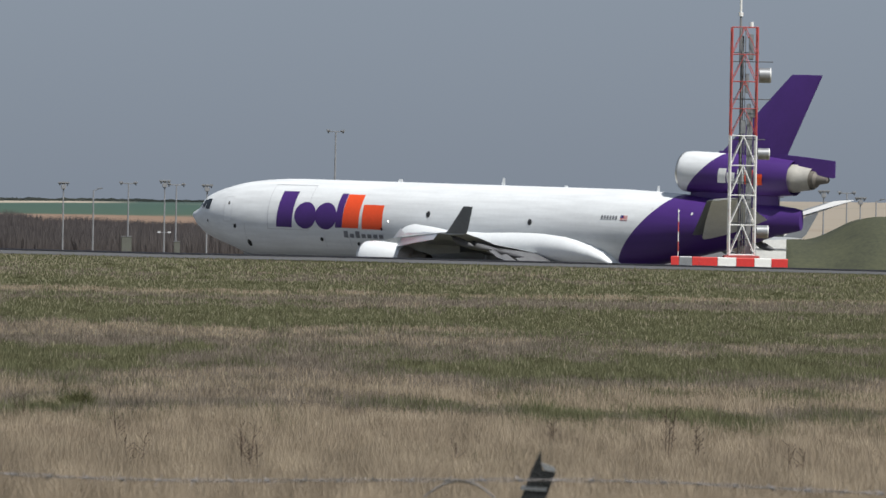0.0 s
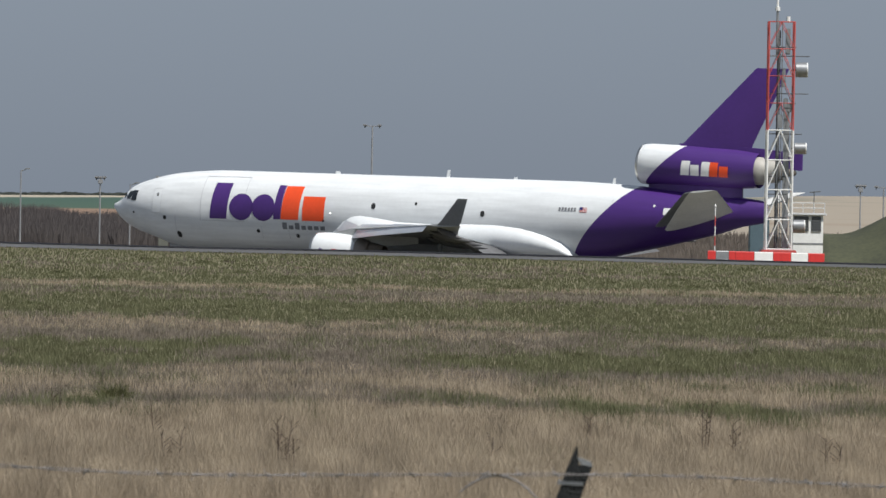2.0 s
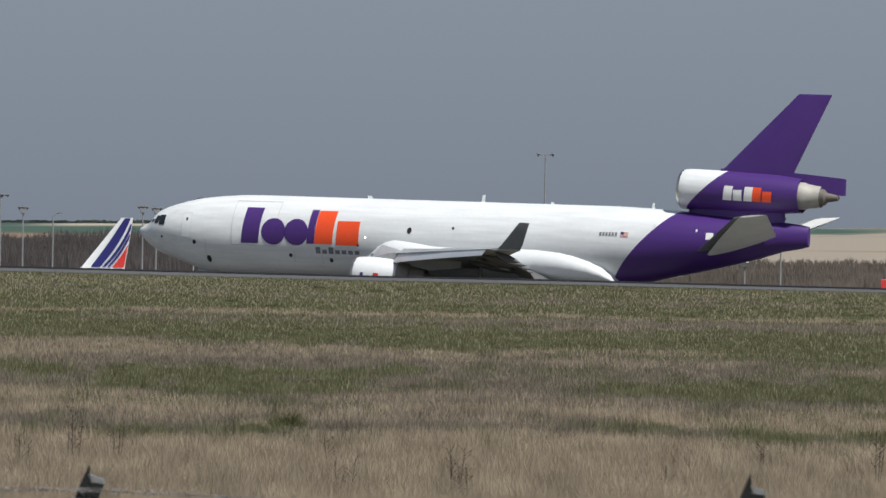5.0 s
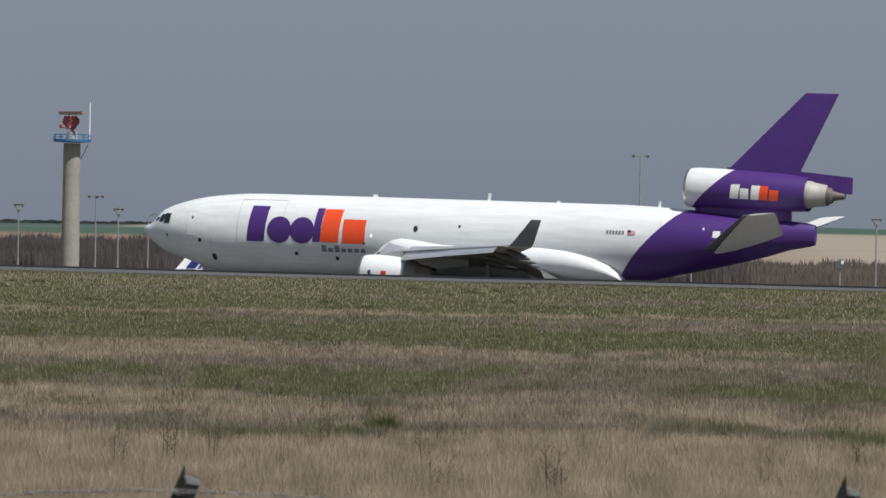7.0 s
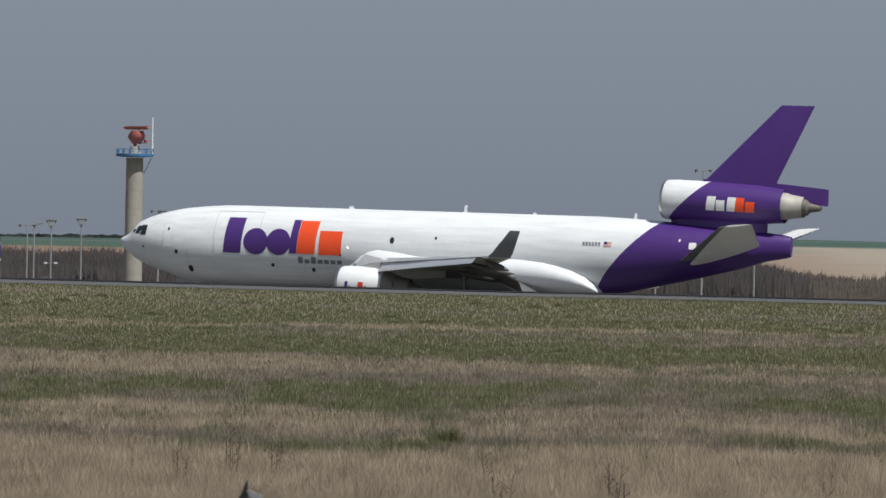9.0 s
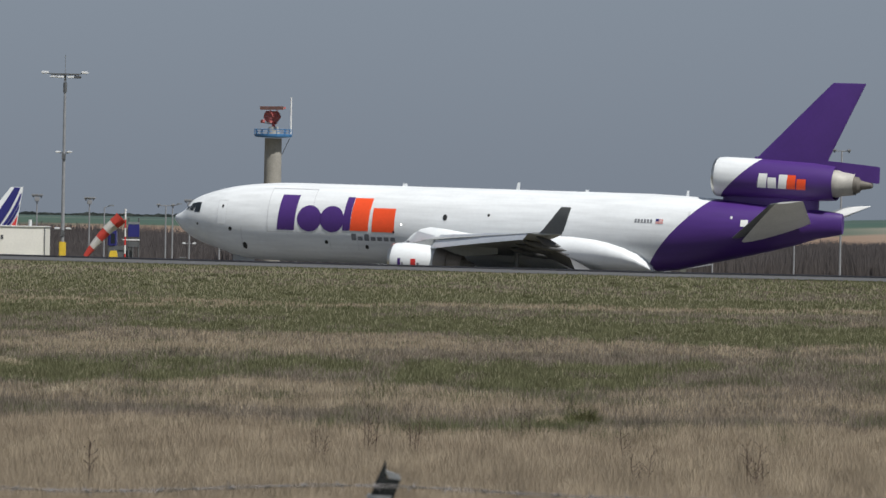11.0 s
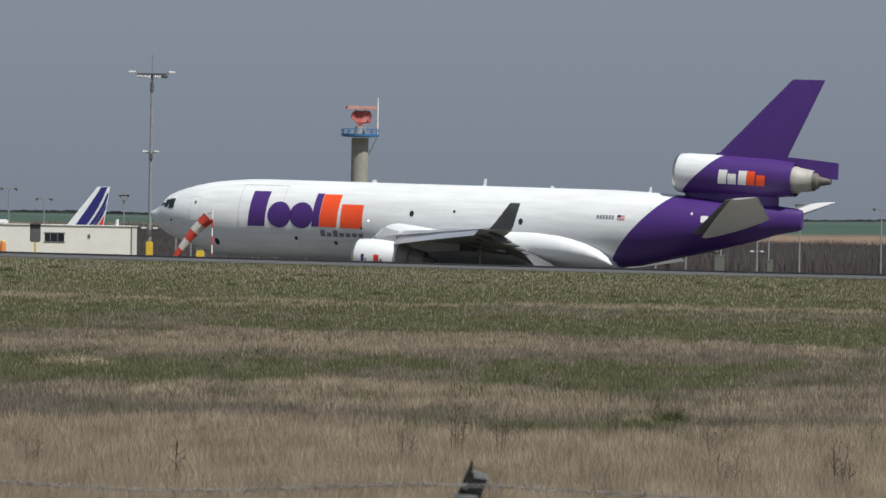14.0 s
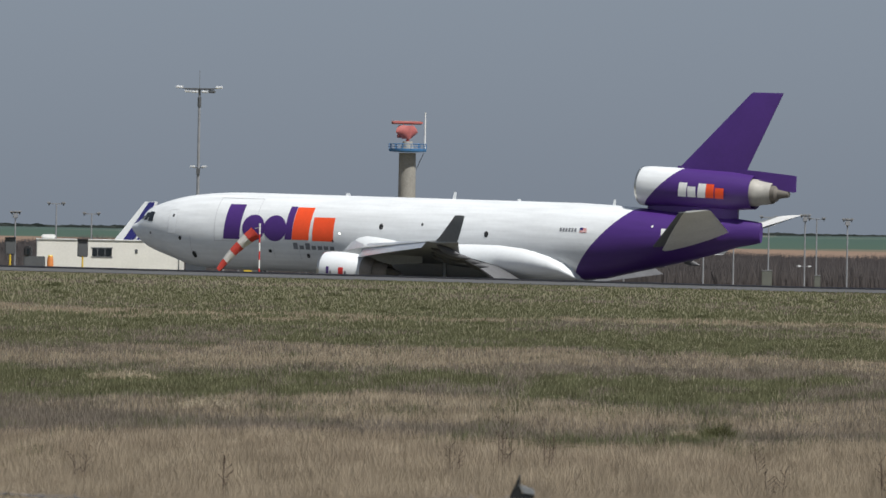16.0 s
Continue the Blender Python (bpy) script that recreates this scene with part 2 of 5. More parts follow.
def ground_material():
    """Meadow soil near by, field bands of green crop, bare earth and stubble far off. The far colours have haze painted
    in.
    """
    m = material("meadow and fields", (0.17, 0.145, 0.097), 0.95, vary=0.2, scale=0.06, bump=0.4, second=(0.125, 0.125, 0.068))
    n, l = m.node_tree.nodes, m.node_tree.links
    b = n["Principled BSDF"]
    b.inputs["Specular IOR Level"].default_value = 0.1
    near = b.inputs["Base Color"].links[0].from_socket
    co, sep = n.new("ShaderNodeTexCoord"), n.new("ShaderNodeSeparateXYZ")
    l.new(co.outputs["Object"], sep.inputs[0])
    warp = n.new("ShaderNodeTexNoise")
    warp.inputs["Scale"].default_value, warp.inputs["Detail"].default_value = 0.012, 4
    l.new(co.outputs["Object"], warp.inputs["Vector"])
    shift = n.new("ShaderNodeMath")
    shift.operation = "MULTIPLY_ADD"
    shift.inputs[1].default_value = 500
    l.new(warp.outputs["Fac"], shift.inputs[0])
    l.new(sep.outputs["Y"], shift.inputs[2])
    span = n.new("ShaderNodeMapRange")
    span.inputs["From Min"].default_value, span.inputs["From Max"].default_value = 1250, 5250
    l.new(shift.outputs[0], span.inputs["Value"])
    ramp = n.new("ShaderNodeValToRGB")
    ramp.color_ramp.interpolation = "LINEAR"
    stops = [(0.0, (0.13, 0.11, 0.075)), (0.16, (0.19, 0.135, 0.10)), (0.33, (0.21, 0.145, 0.105)), (0.36, (0.055, 0.088, 0.066)),
             (0.56, (0.05, 0.085, 0.070)), (0.60, (0.33, 0.29, 0.23)), (0.85, (0.36, 0.33, 0.27))]
    e = ramp.color_ramp.elements
    e[0].position, e[0].color = stops[0][0], (*stops[0][1], 1)
    e[1].position, e[1].color = stops[-1][0], (*stops[-1][1], 1)
    for p, c in stops[1:-1]:
        e.new(p).color = (*c, 1)
    l.new(span.outputs["Result"], ramp.inputs["Fac"])
    # the quarry slope to the east is bare sand, its colour dulled for haze
    east = n.new("ShaderNodeMapRange")
    east.inputs["From Min"].default_value, east.inputs["From Max"].default_value = 40, 80
    l.new(sep.outputs["X"], east.inputs["Value"])
    bare = n.new("ShaderNodeMath")
    bare.operation = "MULTIPLY"
    l.new(east.outputs["Result"], bare.inputs[0])
    past = n.new("ShaderNodeMapRange")
    past.inputs["From Min"].default_value, past.inputs["From Max"].default_value = 1300, 1500
    l.new(sep.outputs["Y"], past.inputs["Value"])
    # the stubble field on the skyline ends at a track; crops go on beyond it
    def span_of(socket, a, b):
        r = n.new("ShaderNodeMapRange")
        r.inputs["From Min"].default_value, r.inputs["From Max"].default_value = a, b
        l.new(socket, r.inputs["Value"])
        return r.outputs["Result"]

    west, gap, distant = span_of(sep.outputs["X"], -108, -128), span_of(sep.outputs["X"], -28, -8), span_of(sep.outputs["Y"], 3250, 3350)
    crop = n.new("ShaderNodeMath")
    crop.operation = "MAXIMUM"
    l.new(west, crop.inputs[0])
    l.new(gap, crop.inputs[1])
    only = n.new("ShaderNodeMath")
    only.operation = "MULTIPLY"
    l.new(crop.outputs[0], only.inputs[0])
    l.new(distant, only.inputs[1])
    field = n.new("ShaderNodeMix")
    field.data_type = "RGBA"
    field.inputs[7].default_value = (0.055, 0.082, 0.072, 1)
    l.new(only.outputs[0], field.inputs[0])
    l.new(ramp.outputs["Color"], field.inputs[6])
    sand = n.new("ShaderNodeMix")
    sand.data_type = "RGBA"
    sand.inputs[7].default_value = (0.27, 0.235, 0.19, 1)
    slope = n.new("ShaderNodeMath")
    slope.operation = "MAXIMUM"
    l.new(span_of(sep.outputs["Y"], 2950, 2800), slope.inputs[0])
    l.new(span_of(sep.outputs["X"], 150, 195), slope.inputs[1])
    l.new(slope.outputs[0], bare.inputs[1])
    thin = n.new("ShaderNodeMath")
    thin.operation = "MULTIPLY"
    l.new(bare.outputs[0], thin.inputs[0])
    l.new(span_of(warp.outputs["Fac"], 0.24, 0.42), thin.inputs[1])
    l.new(thin.outputs[0], sand.inputs[0])
    l.new(field.outputs[2], sand.inputs[6])
    mix = n.new("ShaderNodeMix")
    mix.data_type = "RGBA"
    l.new(past.outputs["Result"], mix.inputs[0])
    l.new(near, mix.inputs[6])
    l.new(sand.outputs[2], mix.inputs[7])
    l.new(mix.outputs[2], b.inputs["Base Color"])
    return m


M_GROUND = ground_material()
M_ASPHALT = material("grey runway asphalt", (0.11, 0.11, 0.112), 0.9, vary=0.12, scale=0.15, spec=0.1)
M_SHOULDER = material("dark asphalt shoulder", (0.022, 0.022, 0.026), 0.95, vary=0.2, scale=0.3, spec=0.1)
XS = [-6000, -3000, -1500, -900, *range(-600, 601, 20), 900, 1500, 3000, 6000]
YS = [-600, -200, 0, 60, 100, 150, 200, 260, 320, 360, 400, 430, 450, 470, 490, 505, 515, 522, 530, 540, 550, 560, 575, 590, 610, 630, 650, 670, 690, 705, 715, 725, 735, 745, 755, 765, 780, 800, 830,
      860, 890, 910, 930, 950, 970, 990, 1050, 1100, 1200, 1250, 1300, 1350, 1400, 1450, *range(1500, 4301, 100), 4400, 4500, 4700, 4900, 5200, 6000, 9000]
def row(y0):
    """A row of the sheet that runs along with the runway where it is near it."""
    w = smooth(150, 450, y0) * (1 - smooth(850, 1300, y0))
    return lambda x: y0 + w * (crest_y(x) - 522)


ground = tagged(sheet("ground", XS, [row(y) for y in YS], 0.0, M_GROUND), "dry spring meadow and distant fields in bands", "ground", kind="structure")
RX = list(range(-360, 361, 8))
runway = tagged(sheet("runway", RX, [lambda x, k=k: crest_y(x) - 47 + 4.5 * k for k in range(11)], 0.03, M_ASPHALT),
                "grey asphalt runway strip beyond the meadow", "runway", kind="structure")
shoulder = tagged(sheet("runway_shoulder", RX, [lambda x, k=k: crest_y(x) - 15 + 4.0 * k for k in range(5)], 0.06, M_SHOULDER),
                  "dark worn asphalt edge along the runway", "runway edge", kind="structure")

# unseen behind the crest; its grey sets the light bounced onto the belly
M_SLAB = material("grey taxiway slab", (0.12, 0.118, 0.114), 0.85, vary=0.08, scale=0.2, spec=0.2)
taxiway = tagged(sheet("taxiway", RX, [lambda x, k=k: crest_y(x) + 222 + 8.0 * k for k in range(13)], 0.03, M_SLAB),
                 "grey taxiway slab under the jet", "taxiway", kind="structure")

# ---- the cargo jet ----
# body space: x aft from the nose, y to its right, z up from the ground
CROWN, BELLY, HALF = 8.4, 1.82, 3.05
PROFILE = [  # x, top, bottom, half width
    (-0.27, 5.22, 5.02, 0.1), (-0.15, 5.38, 4.84, 0.3), (0.1, 5.5, 4.6, 0.52), (0.45, 5.68, 4.25, 0.82), (0.75, 5.88, 4.02, 1.05), (1.07, 6.18, 3.8, 1.28), (1.4, 6.6, 3.58, 1.5),
    (1.7, 6.86, 3.42, 1.67), (2.4, 7.17, 3.14, 1.98), (3.2, 7.44, 2.88, 2.28), (4.2, 7.72, 2.57, 2.55), (5.3, 7.96, 2.17, 2.78), (6.2, 8.1, 1.98, 2.9), (7.4, 8.23, 1.88, 2.99), (9.2, 8.36, BELLY, HALF),
    *[(float(x), CROWN, BELLY, HALF) for x in range(11, 42, 3)], (42.5, CROWN, 1.9, HALF), (45.0, 8.32, 2.15, 2.98), (47.5, 8.2, 2.72, 2.78),
    (50.0, 8.05, 3.25, 2.42), (52.5, 7.9, 3.85, 1.95), (55.0, 7.7, 4.48, 1.4), (57.0, 7.5, 5.1, 0.95), (58.6, 7.32, 5.4, 0.55), (59.15, 7.2, 5.55, 0.32)]
PX = [p[0] for p in PROFILE]


def skin(x, z, lift=0.02):
    """Point on the port side of the fuselage at station x and height z."""
    top, low, half = (float(np.interp(x, PX, [p[i] for p in PROFILE])) for i in (1, 2, 3))
    c, h = (top + low) / 2, (top - low) / 2
    q = max(-0.999, min(0.999, (z - c) / h))
    w = math.sqrt(1 - q * q)
    return (x, -(half * w + lift * w + 0.004), z + lift * q)


def decal(outline, rows=8, cols=6, lift=0.02, close=0.0):
    """A patch on the port skin. outline(v) gives the left and right station at the relative height v, with its height."""
    bm = bmesh.new()
    grid = []
    for j in range(rows + 1):
        a, b, z = outline(j / rows)
        grid.append([bm.verts.new(skin(a + (b - a) * i / cols, z, lift)) for i in range(cols + 1)])
    for j in range(rows):
        for i in range(cols):
            bm.faces.new((grid[j][i], grid[j][i + 1], grid[j + 1][i + 1], grid[j + 1][i]))
    bmesh.ops.recalc_face_normals(bm, faces=bm.faces[:])
    return bm


def block(x0, x1, z0, z1, lean=0.0):
    return lambda v: (x0 + lean * v, x1 + lean * v, z0 + (z1 - z0) * v)


def disc(x, z, rx, rz):
    return lambda v: (x - rx * math.sin(math.pi * v), x + rx * math.sin(math.pi * v), z - rz * math.cos(math.pi * v))


def wing_rings(side, stations, k=9):
    """stations: y, leading x, z, chord, thickness, drop of the trailing edge."""
    return [foil((x, side * y, z), c, t, d, k) for y, x, z, c, t, d in stations]


def engine(parent, name, label, paint, radius, length, core=True):
    """Turbofan nacelle along x from its lip at 0, on its axis."""
    e = new(name)
    e.parent = parent
    tagged(e, label)
    k = 32

    def spin(profile):
        return loft(bmesh.new(), [[(x, r * math.sin(2 * math.pi * i / k), r * math.cos(2 * math.pi * i / k)) for i in range(k)] for x, r in profile], cap=False)

    r = radius
    part("cowl", spin([(0.02, r * 0.90), (0.0, r * 0.93), (0.25, r * 0.985), (0.9, r * 1.02), (length * 0.5, r * 1.03), (length * 0.8, r * 0.98), (length, r * 0.86),
                       (length - 0.1, r * 0.82), (length * 0.6, r * 0.8)]), paint, e)
    part("intake_lip", spin([(0.22, r * 0.99), (0.06, r * 0.965), (-0.03, r * 0.925), (0.02, r * 0.88), (0.3, r * 0.84), (1.2, r * 0.83), (1.25, 0.3), (0.8, 0.05)]), M_METAL, e,
         "bare metal intake lip")
    return e, spin


jet = thing("cargo_jet", pose(0, 0, 0), "white and purple three-engined cargo jet taxiing", "airplane")
part("fuselage", loft(bmesh.new(), [oval(x, a, b, h, 48) for x, a, b, h in PROFILE]), M_BODY, jet, "white fuselage with slanted purple tail paint")

# belly and wing-root fairing
FAIR = [(21.2, 3.9, 2.4, 2.8), (21.9, 4.7, 2.1, 3.1), (22.5, 5.45, 1.9, 3.34), (23.2, 5.95, 1.75, 3.46), (24.0, 6.12, 1.7, 3.52), (25.6, 5.92, 1.65, 3.52), (27.6, 5.55, 1.62, 3.5), (31, 5.45, 1.6, 3.5),
        (34, 5.6, 1.6, 3.5), (36.5, 5.58, 1.6, 3.5), (38.6, 5.3, 1.62, 3.48), (39.8, 4.95, 1.65, 3.44), (41.1, 4.4, 1.7, 3.36), (42.2, 3.75, 1.76, 3.2), (42.9, 3.0, 1.84, 2.9), (43.2, 2.4, 1.95, 2.4)]
part("wing_root_fairing", loft(bmesh.new(), [oval(x, a, b, h, 36) for x, a, b, h in FAIR]), M_WHITE, jet)

WING = [(2.6, 21.6, 3.75, 14.6, 0.11, -0.06), (6.0, 24.3, 3.85, 11.6, 0.105, -0.045), (9.5, 27.1, 3.98, 9.0, 0.10, -0.035), (17.0, 33.9, 4.3, 5.9, 0.09, -0.02), (25.2, 41.2, 4.62, 2.7, 0.08, 0.0)]
for side, where in ((-1, "port"), (1, "starboard")):
    w = part("wing", loft(bmesh.new(), wing_rings(side, WING)), M_GREY, jet, "grey swept wing with drooped slats")
    part("winglet", loft(bmesh.new(), [foil((41.75, side * 25.15, 4.6), 2.0, 0.05), foil((42.25, side * 25.4, 4.95), 1.8, 0.06), foil((43.95, side * 26.0, 6.78), 0.88, 0.06)]), M_WINGLET, w,
         "upswept grey winglet")
    # flaps and track fairings carry the under-wing shade in their dark colour
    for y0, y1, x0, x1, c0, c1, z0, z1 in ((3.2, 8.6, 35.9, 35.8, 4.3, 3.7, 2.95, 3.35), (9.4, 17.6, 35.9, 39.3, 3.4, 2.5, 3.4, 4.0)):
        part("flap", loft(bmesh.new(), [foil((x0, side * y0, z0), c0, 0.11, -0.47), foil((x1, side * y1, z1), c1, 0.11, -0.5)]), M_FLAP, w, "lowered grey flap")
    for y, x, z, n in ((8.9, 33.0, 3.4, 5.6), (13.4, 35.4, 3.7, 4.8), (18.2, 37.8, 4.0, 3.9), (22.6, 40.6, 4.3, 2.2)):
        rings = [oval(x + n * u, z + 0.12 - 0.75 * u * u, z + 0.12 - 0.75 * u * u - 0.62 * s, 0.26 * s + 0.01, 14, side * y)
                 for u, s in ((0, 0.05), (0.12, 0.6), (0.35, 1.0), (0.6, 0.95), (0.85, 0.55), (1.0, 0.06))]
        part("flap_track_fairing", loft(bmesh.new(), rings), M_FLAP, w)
    for (y0, x0, z0, c0), (y1, x1, z1, c1) in (((4.0, 22.3, 3.45, 0.95), (7.9, 25.35, 3.2, 0.95)), ((9.1, 26.3, 3.18, 0.95), (16.4, 32.95, 3.65, 0.74)), ((16.45, 33.0, 3.65, 0.74), (24.5, 40.2, 4.08, 0.46))):
        part("slat", loft(bmesh.new(), [foil((x0, side * y0, z0), c0, 0.1, 1.25), foil((x1, side * y1, z1), c1, 0.1, 1.15)]), M_SLAT, w, "drooped pale blue-grey slat")

    # wing engine on its pylon
    e, spin = engine(jet, "engine", "white underwing engine with metal lip", M_WHITE, 1.46, 3.95)
    e.matrix_local = pose(22.9, side * 8.5, 2.15, 0, 1.5, 0)
    part("nozzle", spin([(3.6, 1.2), (3.98, 1.27), (4.3, 1.24), (4.95, 1.05), (5.0, 0.92), (6.2, 0.7), (6.1, 0.66), (5.2, 0.6)]), M_DUCT, e)
    part("exhaust_cone", spin([(5.6, 0.52), (6.4, 0.42), (7.3, 0.06)]), M_HOT, e)
    part("pylon", loft(bmesh.new(), [[(1.2, -0.08, 1.42), (1.2, 0.08, 1.42), (1.3, 0.08, 1.46), (1.3, -0.08, 1.46)],
                                     [(3.2, -0.25, 1.2), (3.2, 0.25, 1.2), (3.4, 0.22, 1.95), (3.4, -0.22, 1.95)],
                                     [(6.6, -0.25, 0.7), (6.6, 0.25, 0.7), (6.6, 0.22, 1.75), (6.6, -0.22, 1.75)],
                                     [(9.2, -0.05, 1.0), (9.2, 0.05, 1.0), (9.2, 0.05, 1.5), (9.2, -0.05, 1.5)]]), M_GREY, e)

    # tailplane, trimmed nose down
    part("tailplane", loft(bmesh.new(), [foil((50.6, side * 1.3, 4.4), 6.2, 0.10, 0.31), foil((53.4, side * 5.2, 6.1), 4.3, 0.09, 0.22), foil((56.3, side * 9.0, 7.8), 2.3, 0.08, 0.11)]),
         M_TAIL, jet, "grey tailplane tilted nose down")
    # darker strip that stands for the shade under the tailplane's nose
    part("tailplane_nose_shade", loft(bmesh.new(), [foil((49.9, side * 1.7, 4.75), 1.5, 0.17, 0.16), foil((55.85, side * 9.02, 7.72), 0.7, 0.17, 0.2)]), M_WINGLET, jet, "dark strip for the shaded underside of the tailplane nose")
    part("elevator", loft(bmesh.new(), [foil((55.6, side * 2.0, 6.12), 1.4, 0.06, 0.25), foil((57.7, side * 8.7, 7.9), 0.9, 0.06, 0.12)]), M_TAIL, jet)
    # main gear
    g = new("main_gear")
    g.parent = jet
    g.matrix_local = pose(32.6, side * 5.3, 0)
    part("strut", barred((0, 0, 0.6), (0, 0, 3.2), 0.2), M_STEEL, g)
    for dx in (-0.85, 0.85):
        for dy in (-0.62, 0.62):
            part("wheel", barred((dx, dy - 0.21, 0.66), (dx, dy + 0.21, 0.66), 0.66, k=24), M_DARK, g)
for x, name, n in ((33.2, "centre_gear", 0.5), (6.6, "nose_gear", 0.36)):
    g = new(name)
    g.parent = jet
    g.matrix_local = pose(x, 0, 0)
    part("strut", barred((0, 0, 0.5), (0, 0, 2.9), 0.16), M_STEEL, g)
    for dy in (-n, n):
        part("wheel", barred((0, dy - 0.18, 0.6), (0, dy + 0.18, 0.6), 0.6, k=24), M_DARK, g)
part("nose_gear_door", boxed((5.4, -0.75, 1.55), (7.4, -0.68, 2.5), 0.03), M_GREY, jet)

# tail engine, its mount, the fin over it
e, spin = engine(jet, "tail_engine", "white and purple tail engine under the fin", M_NACELLE, 1.64, 10.45)
e.matrix_local = pose(48.05, 0, 10.0, 0, 1.6, 0)
part("nozzle", spin([(10.0, 1.16), (10.75, 1.12), (10.85, 1.04), (12.1, 0.86), (12.05, 0.8), (11.0, 0.78)]), M_NOZZLE, e, "cream heat-stained exhaust nozzle")
part("exhaust_cone", spin([(11.3, 0.82), (12.4, 0.66), (12.6, 0.42), (13.5, 0.24), (13.65, 0.02)]), M_HOT, e, "brown exhaust cone")
part("engine_mount", loft(bmesh.new(), [[(x, -h, z0), (x, h, z0), (x, h, z1), (x, -h, z1)] for x, h, z0, z1 in
                                        ((48.7, 0.15, 7.7, 8.9), (49.6, 0.62, 7.6, 8.9), (53.5, 0.75, 7.3, 8.9), (56.2, 0.5, 7.2, 8.7), (57.0, 0.12, 7.2, 8.6))]), M_PURPLE, jet)


def plate(points, half):
    """A fin: points are (x, z, relative thickness) round its outline, seen from the side, with a ridge at the middle."""
    bm = bmesh.new()
    for s in (-1, 1):
        ring = [bm.verts.new((x, s * half * t, z)) for x, z, t in points]
        bm.faces.new(ring)
    k = len(points)
    bm.verts.ensure_lookup_table()
    for i in range(k):
        bm.faces.new((bm.verts[i], bm.verts[(i + 1) % k], bm.verts[k + (i + 1) % k], bm.verts[k + i]))
    bmesh.ops.recalc_face_normals(bm, faces=bm.faces[:])
    return bm


fin = part("fin", loft(bmesh.new(), [[(x0 + (x1 - x0) * u, s * t * w, z) for u, w, s in ((0, 0, 1), (0.12, 0.7, 1), (0.4, 1, 1), (0.8, 0.7, 1), (1, 0.12, 1), (1, 0.12, -1), (0.8, 0.7, -1), (0.4, 1, -1), (0.12, 0.7, -1))]
                                     for x0, x1, z, t in ((50.9, 57.6, 11.2, 0.42), (51.6, 57.75, 11.75, 0.38), (57.75, 60.7, 17.85, 0.17), (57.95, 60.75, 18.0, 0.1))]), M_PURPLE, jet, "purple swept tail fin")
part("lower_rudder_fairing", loft(bmesh.new(), [[(x, -h, z0), (x, h, z0), (x, h * 0.8, z1), (x, -h * 0.8, z1)] for x, h, z0, z1 in
                                                ((51.4, 0.3, 10.8, 11.75), (55.0, 0.36, 10.6, 11.7), (58.5, 0.28, 10.3, 11.5), (61.95, 0.12, 9.8, 11.2), (62.2, 0.03, 9.84, 11.15))]), M_PURPLE, jet)

# cockpit panes, doors, ports, aerials
for a, b, z0, z1, lean in ((1.12, 1.5, 5.86, 6.12, 0.22), (1.62, 2.1, 5.78, 6.42, 0.22), (2.2, 2.8, 5.68, 6.5, 0.04)):
    part("cockpit_window", decal(block(a, b, z0, z1, lean), 3, 3), M_GLASS, jet, "dark cockpit pane")
for x0, x1, z0, z1 in ((4.6, 5.5, 4.7, 6.75),):
    door = part("crew_door", decal(block(x0, x1, z0, z1), 6, 3, 0.014), M_WHITE, jet, "white crew door with thin dark outline")
    for a, b, c, d in ((x0, x0 + 0.04, z0, z1), (x1 - 0.04, x1, z0, z1), (x0, x1, z1 - 0.05, z1), (x0, x1, z0, z0 + 0.05)):
        part("seam", decal(block(a, b, c, d), 6, 3, 0.02), M_LIGHT, door)
    part("door_window", decal(block(5.0, 5.17, 6.1, 6.35), 2, 2, 0.022), M_DARK, door)
for x, z, rx, rz in ((25.25, 5.85, 0.2, 0.26), (29.1, 6.15, 0.11, 0.13), (35.2, 5.5, 0.2, 0.26), (5.9, 4.35, 0.16, 0.18), (7.1, 3.0, 0.22, 0.28), (14.6, 3.5, 0.16, 0.16), (18.2, 3.2, 0.16, 0.18), (2.6, 4.7, 0.1, 0.1),
                     (20.7, 4.5, 0.1, 0.12), (46.6, 6.9, 0.12, 0.14), (50.2, 6.6, 0.1, 0.12)):
    part("port_hatch", decal(disc(x, z, rx, rz), 6, 4), M_DARK if x < 46 else M_LIGHT, jet)
for x0, x1, z0, z1 in ((9.3, 13.4, 7.85, 7.91), (9.3, 13.4, 4.2, 4.25), (9.3, 9.36, 4.2, 7.9), (13.34, 13.4, 4.2, 7.9), (6.9, 6.95, 3.2, 4.6), (14.9, 14.94, 2.9, 3.9), (17.4, 17.44, 2.9, 3.9)):
    part("door_seam", decal(block(x0, x1, z0, z1), 10, 10, 0.012), M_SEAM, jet)
part("ice_light", decal(disc(21.35, 5.15, 0.06, 0.06), 6, 6), M_GLOW, jet, "lit white wing inspection light")
for x, n, r in ((30.35, 0.6, 0.32), (45.4, 0.36, 0.25), (20.2, 0.22, 0.55), (36.5, 0.16, 0.4)):
    part("aerial", loft(bmesh.new(), [[(x, -0.04, CROWN - 0.15), (x + r, -0.04, CROWN - 0.15), (x + r, 0.04, CROWN - 0.15), (x, 0.04, CROWN - 0.15)],
                                      [(x + 0.25 * n, -0.015, CROWN + n), (x + r * 0.6 + 0.3 * n, -0.015, CROWN + n), (x + r * 0.6 + 0.3 * n, 0.015, CROWN + n), (x + 0.25 * n, 0.015, CROWN + n)]]), M_WHITE, jet)

